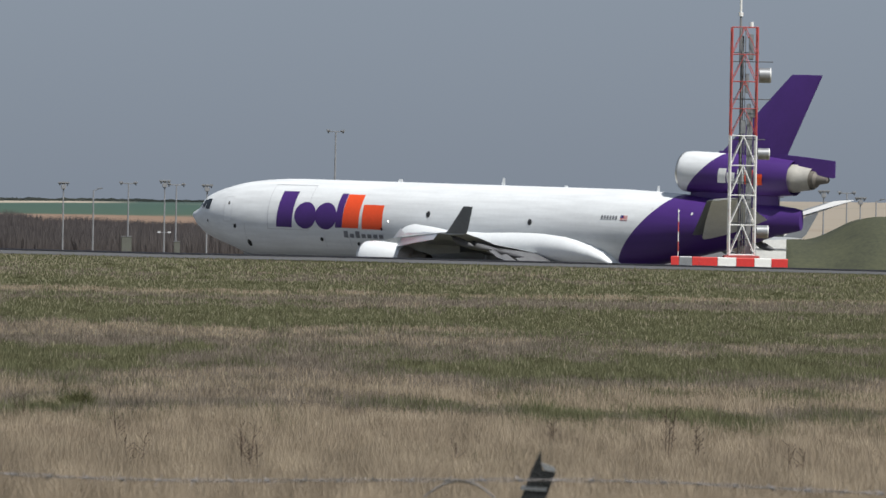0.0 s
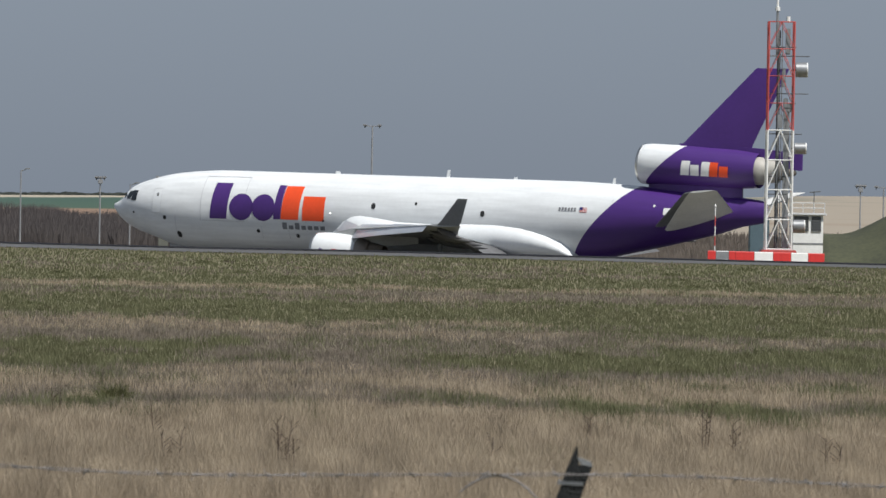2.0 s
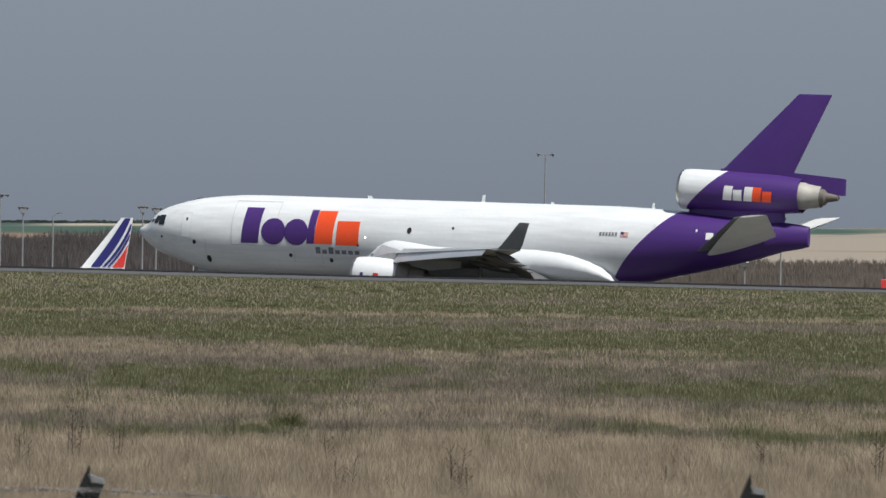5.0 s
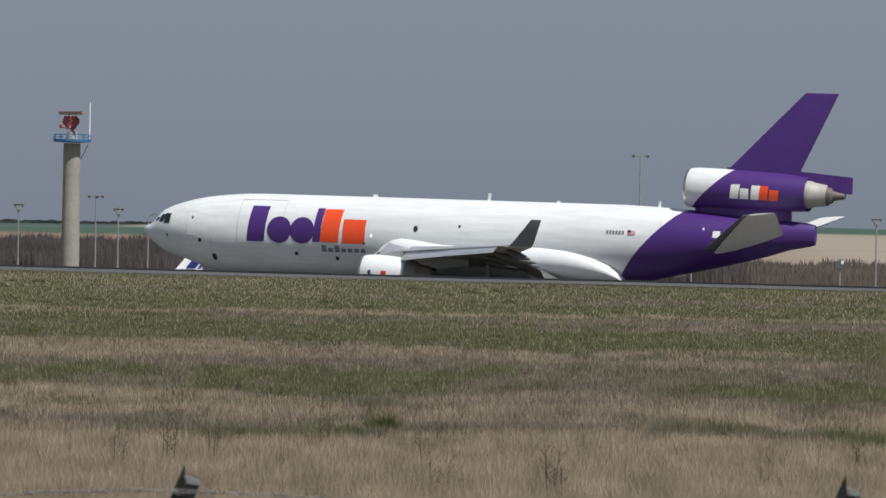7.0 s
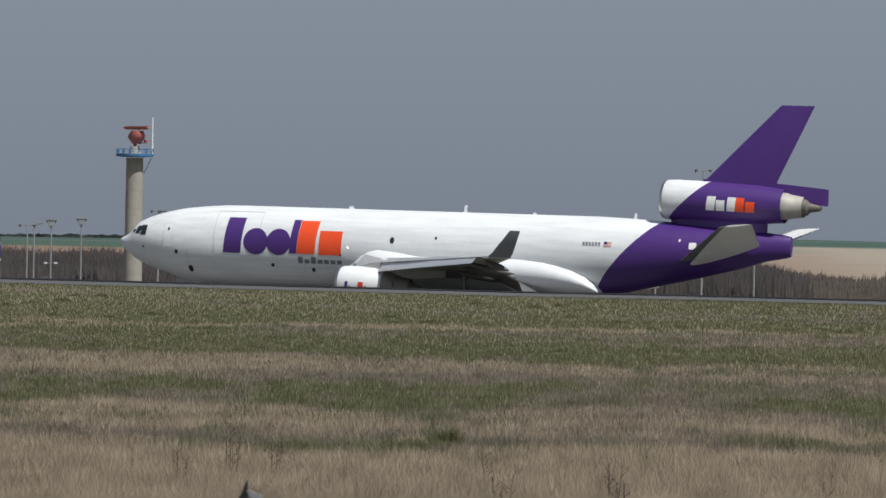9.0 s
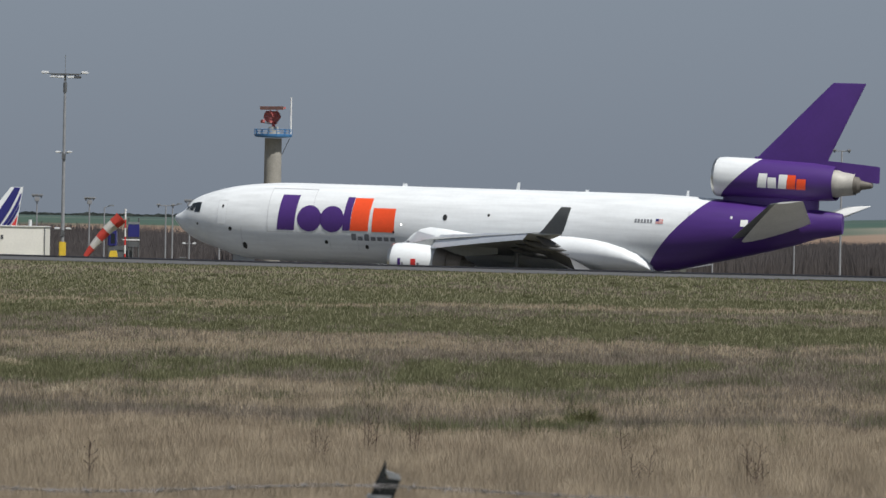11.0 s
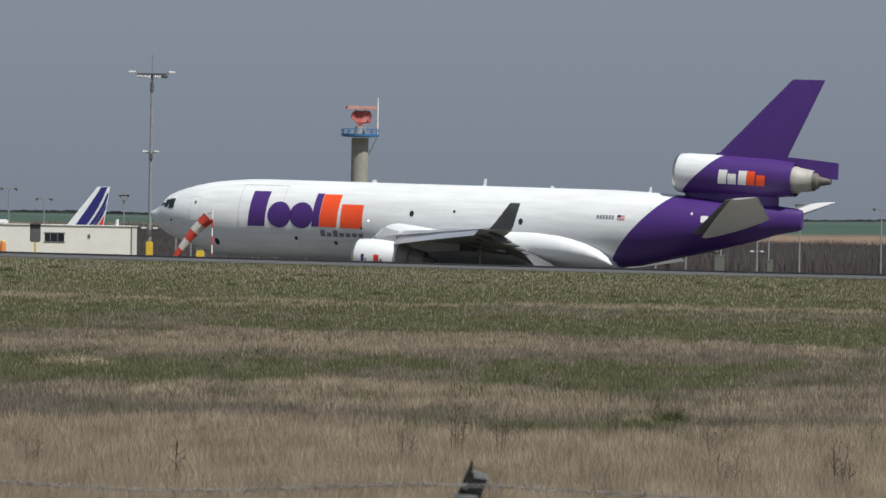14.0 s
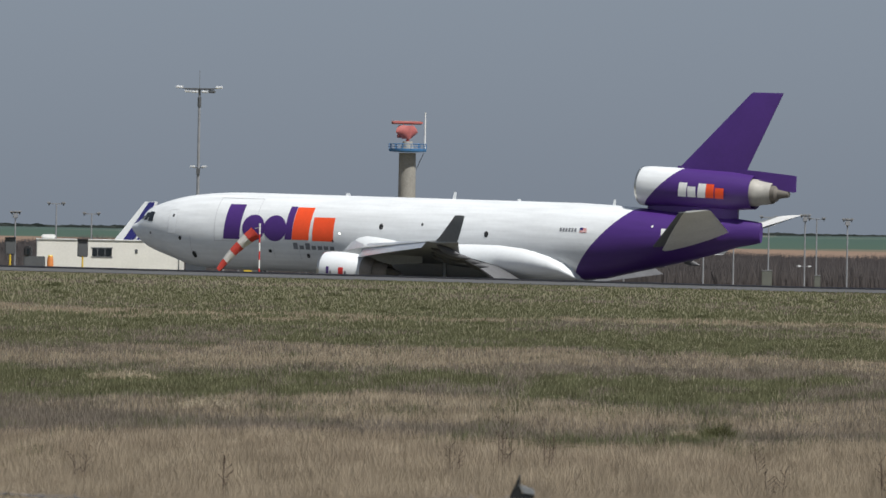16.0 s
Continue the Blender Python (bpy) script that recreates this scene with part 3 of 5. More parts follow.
# livery: plain blocks of the company's colours, a row of small bars under them
for shape, mat in ((block(10.2, 11.75, 4.4, 7.35, 0.25), M_PURPLE), (disc(13.1, 5.42, 1.08, 1.1), M_PURPLE), (disc(15.15, 5.42, 1.08, 1.1), M_PURPLE),
                   (block(16.1, 16.75, 4.5, 7.3, 0.22), M_PURPLE), (block(16.78, 18.4, 4.5, 7.25, 0.22), M_ORANGE), (block(18.75, 20.75, 4.45, 6.45, 0.05), M_ORANGE)):
    part("livery_block", decal(shape, 16, 8), mat, jet, "plain block of livery colour")
for i in range(7):
    x = 16.9 + i * 0.58
    part("small_livery_bar", decal(block(x, x + 0.42, 3.72, 4.04 + (0.22 if i in (0, 2) else 0)), 3, 2), M_LETTER, jet)
for i in range(6):
    part("registration_bar", decal(block(42.0 + i * 0.27, 42.18 + i * 0.27, 5.95, 6.25), 3, 2), M_LETTER, jet)
flag = part("flag", decal(block(43.85, 44.5, 5.9, 6.3), 3, 3), M_CLEAN, jet, "small striped flag")
for i in range(4):
    part("stripe", decal(block(43.85, 44.5, 5.92 + i * 0.1, 5.965 + i * 0.1), 1, 3, 0.028), M_RED, flag)
part("canton", decal(block(43.85, 44.13, 6.1, 6.3), 2, 2, 0.034), M_NAVY, flag)
part("tail_notice", decal(block(51.0, 51.6, 5.9, 6.45), 3, 3), M_CLEAN, jet)


def nacelle_patch(x0, x1, a0, a1, r, lean=0.0):
    bm = bmesh.new()
    grid = [[bm.verts.new((x0 + (x1 - x0) * i / 4 + lean * j / 6, -r * math.cos(radians(a0 + (a1 - a0) * j / 6)), r * math.sin(radians(a0 + (a1 - a0) * j / 6)))) for i in range(5)] for j in range(7)]
    for j in range(6):
        for i in range(4):
            bm.faces.new((grid[j][i], grid[j][i + 1], grid[j + 1][i + 1], grid[j + 1][i]))
    bmesh.ops.recalc_face_normals(bm, faces=bm.faces[:])
    return bm


tail_engine = [o for o in jet.children if o.name == "tail_engine"][0]
for x0, x1, a1, mat, lean in ((4.1, 4.85, 24, M_CLEAN, 0.12), (5.0, 5.75, 14, M_CLEAN, 0.0), (5.9, 6.62, 24, M_CLEAN, 0.1), (6.66, 7.4, 24, M_ORANGE, 0.05), (7.5, 8.3, 14, M_ORANGE, 0.05)):
    part("livery_block", nacelle_patch(x0, x1, -24, a1 - 8, 1.715, lean), mat, tail_engine)
for e in [o for o in jet.children if o.name.startswith("engine") and o.location.y < 0 and not o.data]:
    for x0, x1, mat in ((0.95, 1.2, M_PURPLE), (1.3, 1.42, M_LETTER), (2.1, 2.55, M_RED), (2.65, 2.85, M_LETTER)):
        part("livery_block", nacelle_patch(x0, x1, -14, 8 if x0 in (0.95, 2.1) else -4, 1.525), mat, e)


# ---- the radio mast with its painted barrier ----
def base(x, y):
    return pose(x, y, ground_z(x, y))


def radio_mast():
    x, y = 42.5, 700.0
    foot = ground_z(x, y)
    ob = thing("radio_mast", base(x, y), "red and white lattice radio mast with panel antennas", "radio mast")
    half, top, split = 0.93, 16.4 - foot, 8.45 - foot
    white = [1.3 + i * (split - 1.3) / 4 for i in range(5)]
    red = [split + i * (top - split) / 4 for i in range(5)]
    corners = [(-half, -half), (half, -half), (half, half), (-half, half)]
    for cx, cy in corners:
        part("leg", barred((cx, cy, 0.1), (cx, cy, split), 0.075, k=6), M_CLEAN, ob)
        part("leg", barred((cx, cy, split), (cx, cy, top), 0.058, k=6), M_REDF, ob)
    for levels, mat in ((white, M_CLEAN), (red, M_REDF)):
        for z0, z1 in zip(levels, levels[1:]):
            for (ax, ay), (bx, by) in zip(corners, corners[1:] + corners[:1]):
                r = 0.045 if mat is M_CLEAN else 0.028
                part("brace", barred((ax, ay, z1), (bx, by, z1), r, k=5), mat, ob)
                mid = ((ax + bx) / 2, (ay + by) / 2, z1)
                part("brace", barred((ax, ay, z0), mid, r, k=5), mat, ob)
                part("brace", barred((bx, by, z0), mid, r, k=5), mat, ob)
    for (ax, ay), (bx, by) in zip(corners, corners[1:] + corners[:1]):
        part("brace", barred((ax, ay, 1.3), (bx, by, 1.3), 0.06, k=5), M_CLEAN, ob)
    part("plinth", boxed((-1.3, -1.3, 0), (1.3, 1.3, 1.25), 0.05), M_REDF, ob)
    for dx in (-0.16, 0.1):
        part("ladder_rail", barred((dx, 0.2, 1.2), (dx, 0.2, top), 0.035, k=5), M_STEEL, ob)
    for i in range(28):
        part("ladder_rung", barred((-0.16, 0.2, 1.6 + i * 0.56), (0.1, 0.2, 1.6 + i * 0.56), 0.02, k=4), M_STEEL, ob)
    part("cable_tray", boxed((0.28, 0.3, 1.2), (0.72, 0.45, split + 1.5)), M_STEEL, ob)
    part("cable_tray", boxed((-0.25, 0.55, 1.2), (0.0, 0.7, top - 0.6)), M_ROOF, ob)
    for z, far_end in ((15.45, 2.1), (12.7, 2.0), (16.1, 1.1), (12.0, 1.1), (9.75, 1.6)):
        part("antenna_arm", barred((-0.9, -0.3, z), (far_end, -0.3, z), 0.04, k=5), M_ROOF, ob)
    for z, dz in ((12.9 - foot, 0.55), (7.15 - foot, 0.42), (1.45 - foot, 0.48)):
        p = part("dish_drum", barred((half + 0.15, -0.3, z), (half + 0.95, -0.3, z), dz, k=20), M_STEEL, ob, "drum-shaped link antenna")
        part("drum_face", barred((half + 0.95, -0.3, z), (half + 1.02, -0.3, z), dz * 0.98, k=20), M_CLEAN, p)
        part("bracket", barred((half - 0.1, -0.3, z), (half + 0.2, -0.3, z), 0.06, k=6), M_ROOF, ob)
    for x0, z0, z1, w in ((0.45, 14.0, 15.9, 0.17), (0.35, 9.5, 10.8, 0.15), (0.2, 11.6, 13.0, 0.12), (-0.05, 8.6, 9.6, 0.2), (0.62, 9.8, 10.4, 0.2)):
        part("panel_antenna", boxed((x0 - w, -0.75, z0 - foot), (x0 + w, -0.55, z1 - foot), 0.03), M_STEEL, ob)
    part("top_pole", barred((-0.3, 0, top - 2.6), (-0.3, 0, top + 1.0), 0.09), M_STEEL, ob)
    part("top_aerial", barred((-0.3, 0, top + 1.0), (-0.3, 0, top + 5.2), 0.085, 0.06), M_CLEAN, ob, "white whip aerial")
    part("insulator", barred((-0.3, 0, top + 0.8), (-0.3, 0, top + 1.1), 0.17), M_CLEAN, ob)
    part("obstruction_lamp", barred((0.5, 0, top), (0.5, 0, top + 0.4), 0.14), M_CLEAN, ob)
    for z, n in ((2.4, 1.3), (5.3, 1.2), (6.6, 1.1), (3.6, 1.15)):
        part("cable_bracket", boxed((-0.8, -0.2, z), (0.6, -0.1, z + 0.07)), M_ROOF, ob)


radio_mast()
# barrier blocks stand in a row in front of the mast
first = None
for i, mat in enumerate((M_RED, M_STEEL, M_RED, M_RED, M_CLEAN, M_RED, M_CLEAN, M_RED)):
    widths = (0.6, 0.95, 0.5, 1.36, 1.36, 1.32, 1.24, 1.2)
    x = 37.15 + sum(widths[:i]) + widths[i] / 2
    y = 696.0
    colour = "red" if mat is M_RED else "white" if mat is M_CLEAN else "grey"
    b = thing("barrier_block", base(x, y), colour + " plastic barrier block at the foot of the mast", "barrier", "barrier blocks round the mast")
    w = widths[i] / 2 - 0.015
    bm = loft(bmesh.new(), [[(-w, -s, z), (w, -s, z), (w, s, z), (-w, s, z)] for z, s in ((0.0, 0.36), (0.3, 0.35), (0.45, 0.24), (1.02, 0.2), (1.07, 0.17))])
    part("block_body", bm, mat, b, smooth=False)
    part("foot_rail", boxed((-w, -0.42, 0.0), (w, -0.3, 0.1), 0.02), M_DARK, b)


def marker_pole(x, y, high, label):
    ob = thing("marker_pole", base(x, y), label, "pole")
    n = 6
    for i in range(n):
        part("band", barred((0, 0, high * i / n), (0, 0, high * (i + 1) / n), 0.038, k=8), M_CLEAN if i % 2 else M_REDF, ob)
    part("finial", barred((0, 0, high), (0, 0, high + 0.18), 0.09, 0.03), M_CLEAN, ob)


marker_pole(37.75, 697.5, 4.3, "thin red and white pole beside the barrier")


# ---- shed and cabin behind the mast ----
def shed():
    x, y = 56.1, 880.0
    foot = ground_z(x, y)
    ob = thing("equipment_shed", base(x, y), "small white equipment shed with dark louvres and roof rail", "shed")
    top = 2.2 - foot
    part("wall", boxed((-1.4, -1.4, 0), (1.4, 1.4, top), 0.04), M_CLEAN, ob)
    part("roof", boxed((-1.7, -1.7, top), (1.7, 1.7, top + 0.2), 0.04), M_LIGHT, ob)
    for x0, x1 in ((-1.3, 0.05), (0.32, 1.2)):
        lv = part("louvre", boxed((x0, -1.44, top - 1.5), (x1, -1.38, top - 0.1), 0.01), M_ROOF, ob, "dark louvre panel")
        for i in range(6):
            part("slat", boxed((x0, -1.49, top - 1.5 + i * 0.23), (x1, -1.43, top - 1.38 + i * 0.23)), M_ROOF, lv)
    part("band", boxed((-1.42, -1.43, top - 2.7), (1.42, -1.405, top - 2.55)), M_STEEL, ob)
    for px in (-1.5, -0.5, 0.5, 1.5):
        part("rail_post", barred((px, -1.5, top + 0.2), (px, -1.5, top + 1.15), 0.04, k=6), M_LIGHT, ob)
    for z in (0.65, 1.12):
        part("rail", barred((-1.5, -1.5, top + z), (1.5, -1.5, top + z), 0.035, k=6), M_LIGHT, ob)
    part("roof_aerial", barred((0.6, 0, top + 0.2), (0.6, 0, top + 2.2), 0.05, k=6), M_ROOF, ob)
    part("aerial_arm", barred((0.2, 0, top + 2.1), (1.2, 0, top + 2.2), 0.05, k=6), M_ROOF, ob)
    c = thing("switch_cabin", base(51.9, 884.0), "low teal steel cabin beside the shed", "cabin")
    h = 1.8 - ground_z(51.9, 884)
    part("body", boxed((-0.9, -1, 0), (0.9, 1, h), 0.05), material("teal steel", (0.09, 0.14, 0.17), 0.6, vary=0.15), c)
    part("roof", boxed((-1.0, -1.1, h), (1.0, 1.1, h + 0.12), 0.03), M_ROOF, c)
    part("door", boxed((-0.4, -1.04, 0.1), (0.4, -0.99, 2.2), 0.02), M_STEEL, c)


shed()


# ---- floodlight masts ----
# steel of the far masts; the bluish grey has the air's haze mixed in
M_HAZY = material("steel grey with haze tint", (0.27, 0.277, 0.292), 0.75, 0.0, vary=0.15, scale=2)

M_PALE = material("pale green enamel", (0.13, 0.135, 0.115), 0.6, vary=0.12, scale=1)


def lamp_mast(x, y, top, style, label, girth=0.11):
    foot = ground_z(x, y)
    h = top - foot
    ob = thing("floodlight_mast", base(x, y), label, "floodlight mast", "floodlight masts on the apron")
    part("pole", barred((0, 0, 0), (0, 0, h), girth * 1.5, girth, k=8), M_HAZY, ob)
    if style == "arm":
        part("arm", barred((0, 0, h - 0.1), (0.9, 0, h + 0.25), 0.06, k=6), M_STEEL, ob)
        part("lantern", boxed((0.6, -0.2, h + 0.18), (1.35, 0.2, h + 0.36), 0.05), M_STEEL, ob)
        return
    wide = {"pair": 1.25, "cluster": 0.75, "head": 1.2}[style]
    part("crossbar", boxed((-wide, -0.08, h - 0.1), (wide, 0.08, h + 0.04), 0.02), M_HAZY, ob)
    spots = {"pair": (-1.1, 1.05), "cluster": (-0.55, 0.0, 0.6), "head": (-1.05, 0.2, 1.0)}[style]
    for i, sx in enumerate(spots):
        lam = part("floodlight", boxed((sx - 0.3, -0.3, h - 0.02), (sx + 0.3, 0.25, h + 0.26), 0.08), M_HAZY, ob, "boxy floodlight")
        part("bracket", boxed((sx - 0.08, -0.05, h - 0.3), (sx + 0.08, 0.05, h + 0.02)), M_ROOF, lam)
    if style == "cluster":
        part("basket", boxed((-0.35, -0.3, h - 0.85), (0.35, 0.3, h - 0.15), 0.08), M_HAZY, ob)
    if x in (0.5, -69.9):
        z = -1.3 - foot
        part("lower_bar", boxed((-0.55, -0.06, z - 0.05), (0.55, 0.06, z + 0.05)), M_HAZY, ob)
        for s in (-1, 1):
            part("spotlight", boxed((s * 0.75 - 0.25, -0.2, z - 0.1), (s * 0.75 + 0.25, 0.2, z + 0.15), 0.05), M_LAMP, ob)


for x, top, style in ((-14.3, 5.6, "cluster"), (-9.9, 4.7, "arm"), (-4.8, 5.8, "pair"), (0.5, 6.1, "cluster"), (2.2, 5.7, "pair"), (6.7, 5.6, "cluster"), (-33.4, 5.2, "cluster"), (-31.4, 5.0, "cluster"),
                      (-25.9, 6.5, "arm"), (97.0, 6.3, "cluster"), (100.4, 6.2, "pair"), (102.4, 5.4, "cluster"), (104.7, 5.1, "arm"), (-65.5, 5.2, "cluster"), (-54.2, 6.6, "head"),
                      (-50.9, 4.8, "cluster"), (-46.5, 3.9, "arm"), (-73.4, 4.2, "pair"), (-69.9, 4.9, "cluster"), (-84.6, 5.0, "cluster"), (-82.4, 3.8, "arm"), (-104.0, 4.6, "pair"), (-92.3, 5.3, "cluster"),
                      (-109.2, 6.0, "pair"), (-115.2, 4.6, "cluster"), (18.6, 5.2, "pair"), (33.0, 5.4, "cluster"), (60.0, 5.2, "cluster"), (-72.4, 4.2, "arm")):
    lamp_mast(x, 1400.0, top, style, "thin grey floodlight mast on the far apron", 0.09)
for x, w, top in ((-4.95, 0.75, -2.0), (2.4, 0.45, -2.6), (-70.6, 0.4, -3.4)):
    cab = thing("mast_cabinet", base(x, 1396.0), "pale green switch cabinet at the foot of a mast", "cabinet")
    h = top - ground_z(x, 1396.0)
    part("body", boxed((-w, -0.4, 0), (w, 0.4, h), 0.06), M_PALE, cab)
    part("lid", boxed((-w - 0.06, -0.46, h), (w + 0.06, 0.46, h + 0.1), 0.03), M_HAZY, cab)
box_at = thing("signal_box", base(54.6, 1396.0), "small dark signal box with a white plate", "signal box")
h = -0.9 - ground_z(54.6, 1396.0)
part("post", barred((0, 0, 0), (0, 0, h - 0.9), 0.12), M_HAZY, box_at)
part("body", boxed((-0.85, -0.4, h - 1.2), (0.5, 0.4, h - 0.1), 0.08), M_ROOF, box_at)
part("plate", boxed((0.15, -0.46, h - 0.5), (0.55, -0.41, h), 0.02), M_CLEAN, box_at)
lamp_mast(25.35, 1400.0, 13.9, "pair", "tall grey floodlight mast with a double head", 0.11)


def high_mast():
    x, y = -63.2, 1000.0
    foot = ground_z(x, y)
    ob = thing("high_mast_light", base(x, y), "tall grey mast with a crown of floodlights and yellow foot", "floodlight mast")
    h = 17.3 - foot
    part("pole", barred((0, 0, 0), (0, 0, h), 0.23, 0.12, k=10), M_HAZY, ob)
    part("collar", barred((0, 0, h - 1.9), (0, 0, h - 0.9), 0.2, k=10), M_ROOF, ob)
    part("head_frame", boxed((-1.5, -0.4, h - 0.1), (1.5, 0.4, h + 0.06), 0.03), M_ROOF, ob)
    for sx, dz, mat in ((-2.1, 0.16, M_LAMP), (2.05, 0.16, M_LAMP), (-1.2, -0.25, M_LAMP), (-0.5, -0.3, M_LAMP), (0.6, -0.3, M_LAMP), (1.3, -0.3, M_ROOF)):
        lam = part("floodlight", boxed((sx - 0.38, -0.4, h + dz - 0.14), (sx + 0.38, 0.3, h + dz + 0.14), 0.07), mat, ob, "white floodlight")
        part("bracket", barred((sx * 0.7, 0, h), (sx, 0, h + dz), 0.05, k=6), M_ROOF, lam)
    part("lightning_rod", barred((0, 0, h), (0, 0, h + 2.0), 0.03, k=5), M_STEEL, ob)
    for z in (9.1 - foot, 1.1 - foot):
        part("spot_bar", boxed((-0.5, -0.06, z - 0.1), (0.5, 0.06, z)), M_ROOF, ob)
        for s in (-1, 1):
            part("spotlight", boxed((s * 0.6 - 0.28, -0.3, z - 0.04), (s * 0.6 + 0.28, 0.2, z + 0.16), 0.05), M_LAMP, ob)
        part("box", boxed((-0.2, -0.28, z - 0.75), (0.2, -0.1, z - 0.12), 0.03), M_ROOF, ob)
    part("yellow_foot", boxed((-0.36, -0.36, 0), (0.36, 0.36, -0.25 - foot), 0.08), M_YELLOW, ob, "yellow impact guard")


high_mast()


# ---- radar tower ----
def radar_tower():
    x, y = -57.85, 1400.0
    foot = ground_z(x, y)
    ob = thing("radar_tower", base(x, y), "round concrete radar tower with blue platform", "radar tower")
    h = 14.3 - foot
    k = 28
    ring = lambda r, z: [(r * math.cos(2 * math.pi * i / k), r * math.sin(2 * math.pi * i / k), z) for i in range(k)]
    part("shaft", loft(bmesh.new(), [ring(1.35, 0), (ring(1.28, h * 0.6)), ring(1.24, h)]), M_CONCRETE, ob)
    part("platform", loft(bmesh.new(), [ring(1.26, h + 0.1), ring(2.7, h + 0.2), ring(2.75, h + 0.35), ring(2.75, h + 0.6)]), M_BLUE, ob)
    rail = part("railing", barred((0, 0, h + 0.55), (0, 0, h + 0.62), 2.7, k=k), M_BLUE, ob)
    for z in (0.95, 1.3):
        for i in range(k):
            a, b = 2 * math.pi * i / k, 2 * math.pi * (i + 1) / k
            if i % 2 == 0 or z > 1:
                part("rail_bar", barred((2.72 * math.cos(a), 2.72 * math.sin(a), h + z), (2.72 * math.cos(b), 2.72 * math.sin(b), h + z), 0.05, k=5), M_BLUE, rail)
    for i in range(0, k, 2):
        a = 2 * math.pi * i / k
        part("rail_post", barred((2.72 * math.cos(a), 2.72 * math.sin(a), h + 0.5), (2.72 * math.cos(a), 2.72 * math.sin(a), h + 1.3), 0.06, k=5), M_BLUE, rail)
    part("turntable_drum", barred((0, 0, h + 0.5), (0, 0, h + 1.7), 0.95, 0.7, k=20), M_CONCRETE, ob)
    part("aerial", barred((2.55, -0.4, h + 0.5), (2.55, -0.4, h + 6.0), 0.13, 0.09), M_CLEAN, ob, "white pole aerial")
    part("stay", barred((1.3, 0, h - 2.4), (2.4, 0, h), 0.05, k=5), M_ROOF, ob)
    return ob, h


tower, tower_h = radar_tower()


# antenna red, paled in its base colour to stand for distance haze
M_HAZERED = material("haze-paled red enamel", (0.46, 0.13, 0.12), 0.7, vary=0.15, scale=1)
# array front in one tone between red and beige
M_PINK = material("pinkish beige panel", (0.52, 0.27, 0.22), 0.6, vary=0.15, scale=1)


def radar_antenna():
    """Turns on the tower; its front looks along -y in its own space."""
    ob = thing("radar_antenna", pose(0, 0, 0), "red turning radar antenna with beige top array", "radar antenna")
    part("pedestal", barred((0, 0, 0), (0, 0, 0.9), 0.28, 0.2, k=12), M_REDF, ob)
    rows = []
    for j in range(7):
        v = j / 6
        w = 2.0 * math.sin(math.pi * (0.17 + 0.66 * v)) ** 0.6 * (0.55 + 0.45 * min(1, v * 2))
        rows.append([(w * (i / 10 * 2 - 1), 0.45 - 0.75 * (i / 10 * 2 - 1) ** 2 - 0.5 * (v - 0.5) ** 2, 0.5 + 1.95 * v) for i in range(11)])
    bm = bmesh.new()
    front = [[bm.verts.new(p) for p in r] for r in rows]
    back = [[bm.verts.new((p[0], p[1] + 0.09, p[2])) for p in r] for r in rows]
    for j in range(6):
        for i in range(10):
            bm.faces.new((front[j][i], front[j][i + 1], front[j + 1][i + 1], front[j + 1][i]))
            bm.faces.new((back[j][i + 1], back[j][i], back[j + 1][i], back[j + 1][i + 1]))
    part("reflector", bm, M_HAZERED, ob, "curved haze-paled red reflector")
    arr = part("top_array", boxed((-2.75, -0.42, 2.62), (2.75, -0.30, 3.12), 0.03), M_PINK, ob, "long beige array bar")
    part("array_spine", boxed((-2.8, -0.29, 2.74), (2.8, 0.05, 3.04), 0.05), M_HAZERED, arr)
    for s in (-0.9, 0.9):
        part("array_strut", barred((s * 0.5, 0.25, 1.6), (s, -0.1, 2.8), 0.07, k=6), M_HAZERED, ob)
    part("feed_arm", barred((0, 0.1, 0.55), (0, -1.9, 0.75), 0.09, k=6), M_ROOF, ob)
    part("feed_horn", boxed((-0.3, -2.25, 0.65), (0.3, -1.75, 1.15), 0.08), M_HAZERED, ob)
    return ob


radar = radar_antenna()
RADAR_AT = (-57.85, 1400.0, ground_z(-57.85, 1400.0) + tower_h + 1.55)


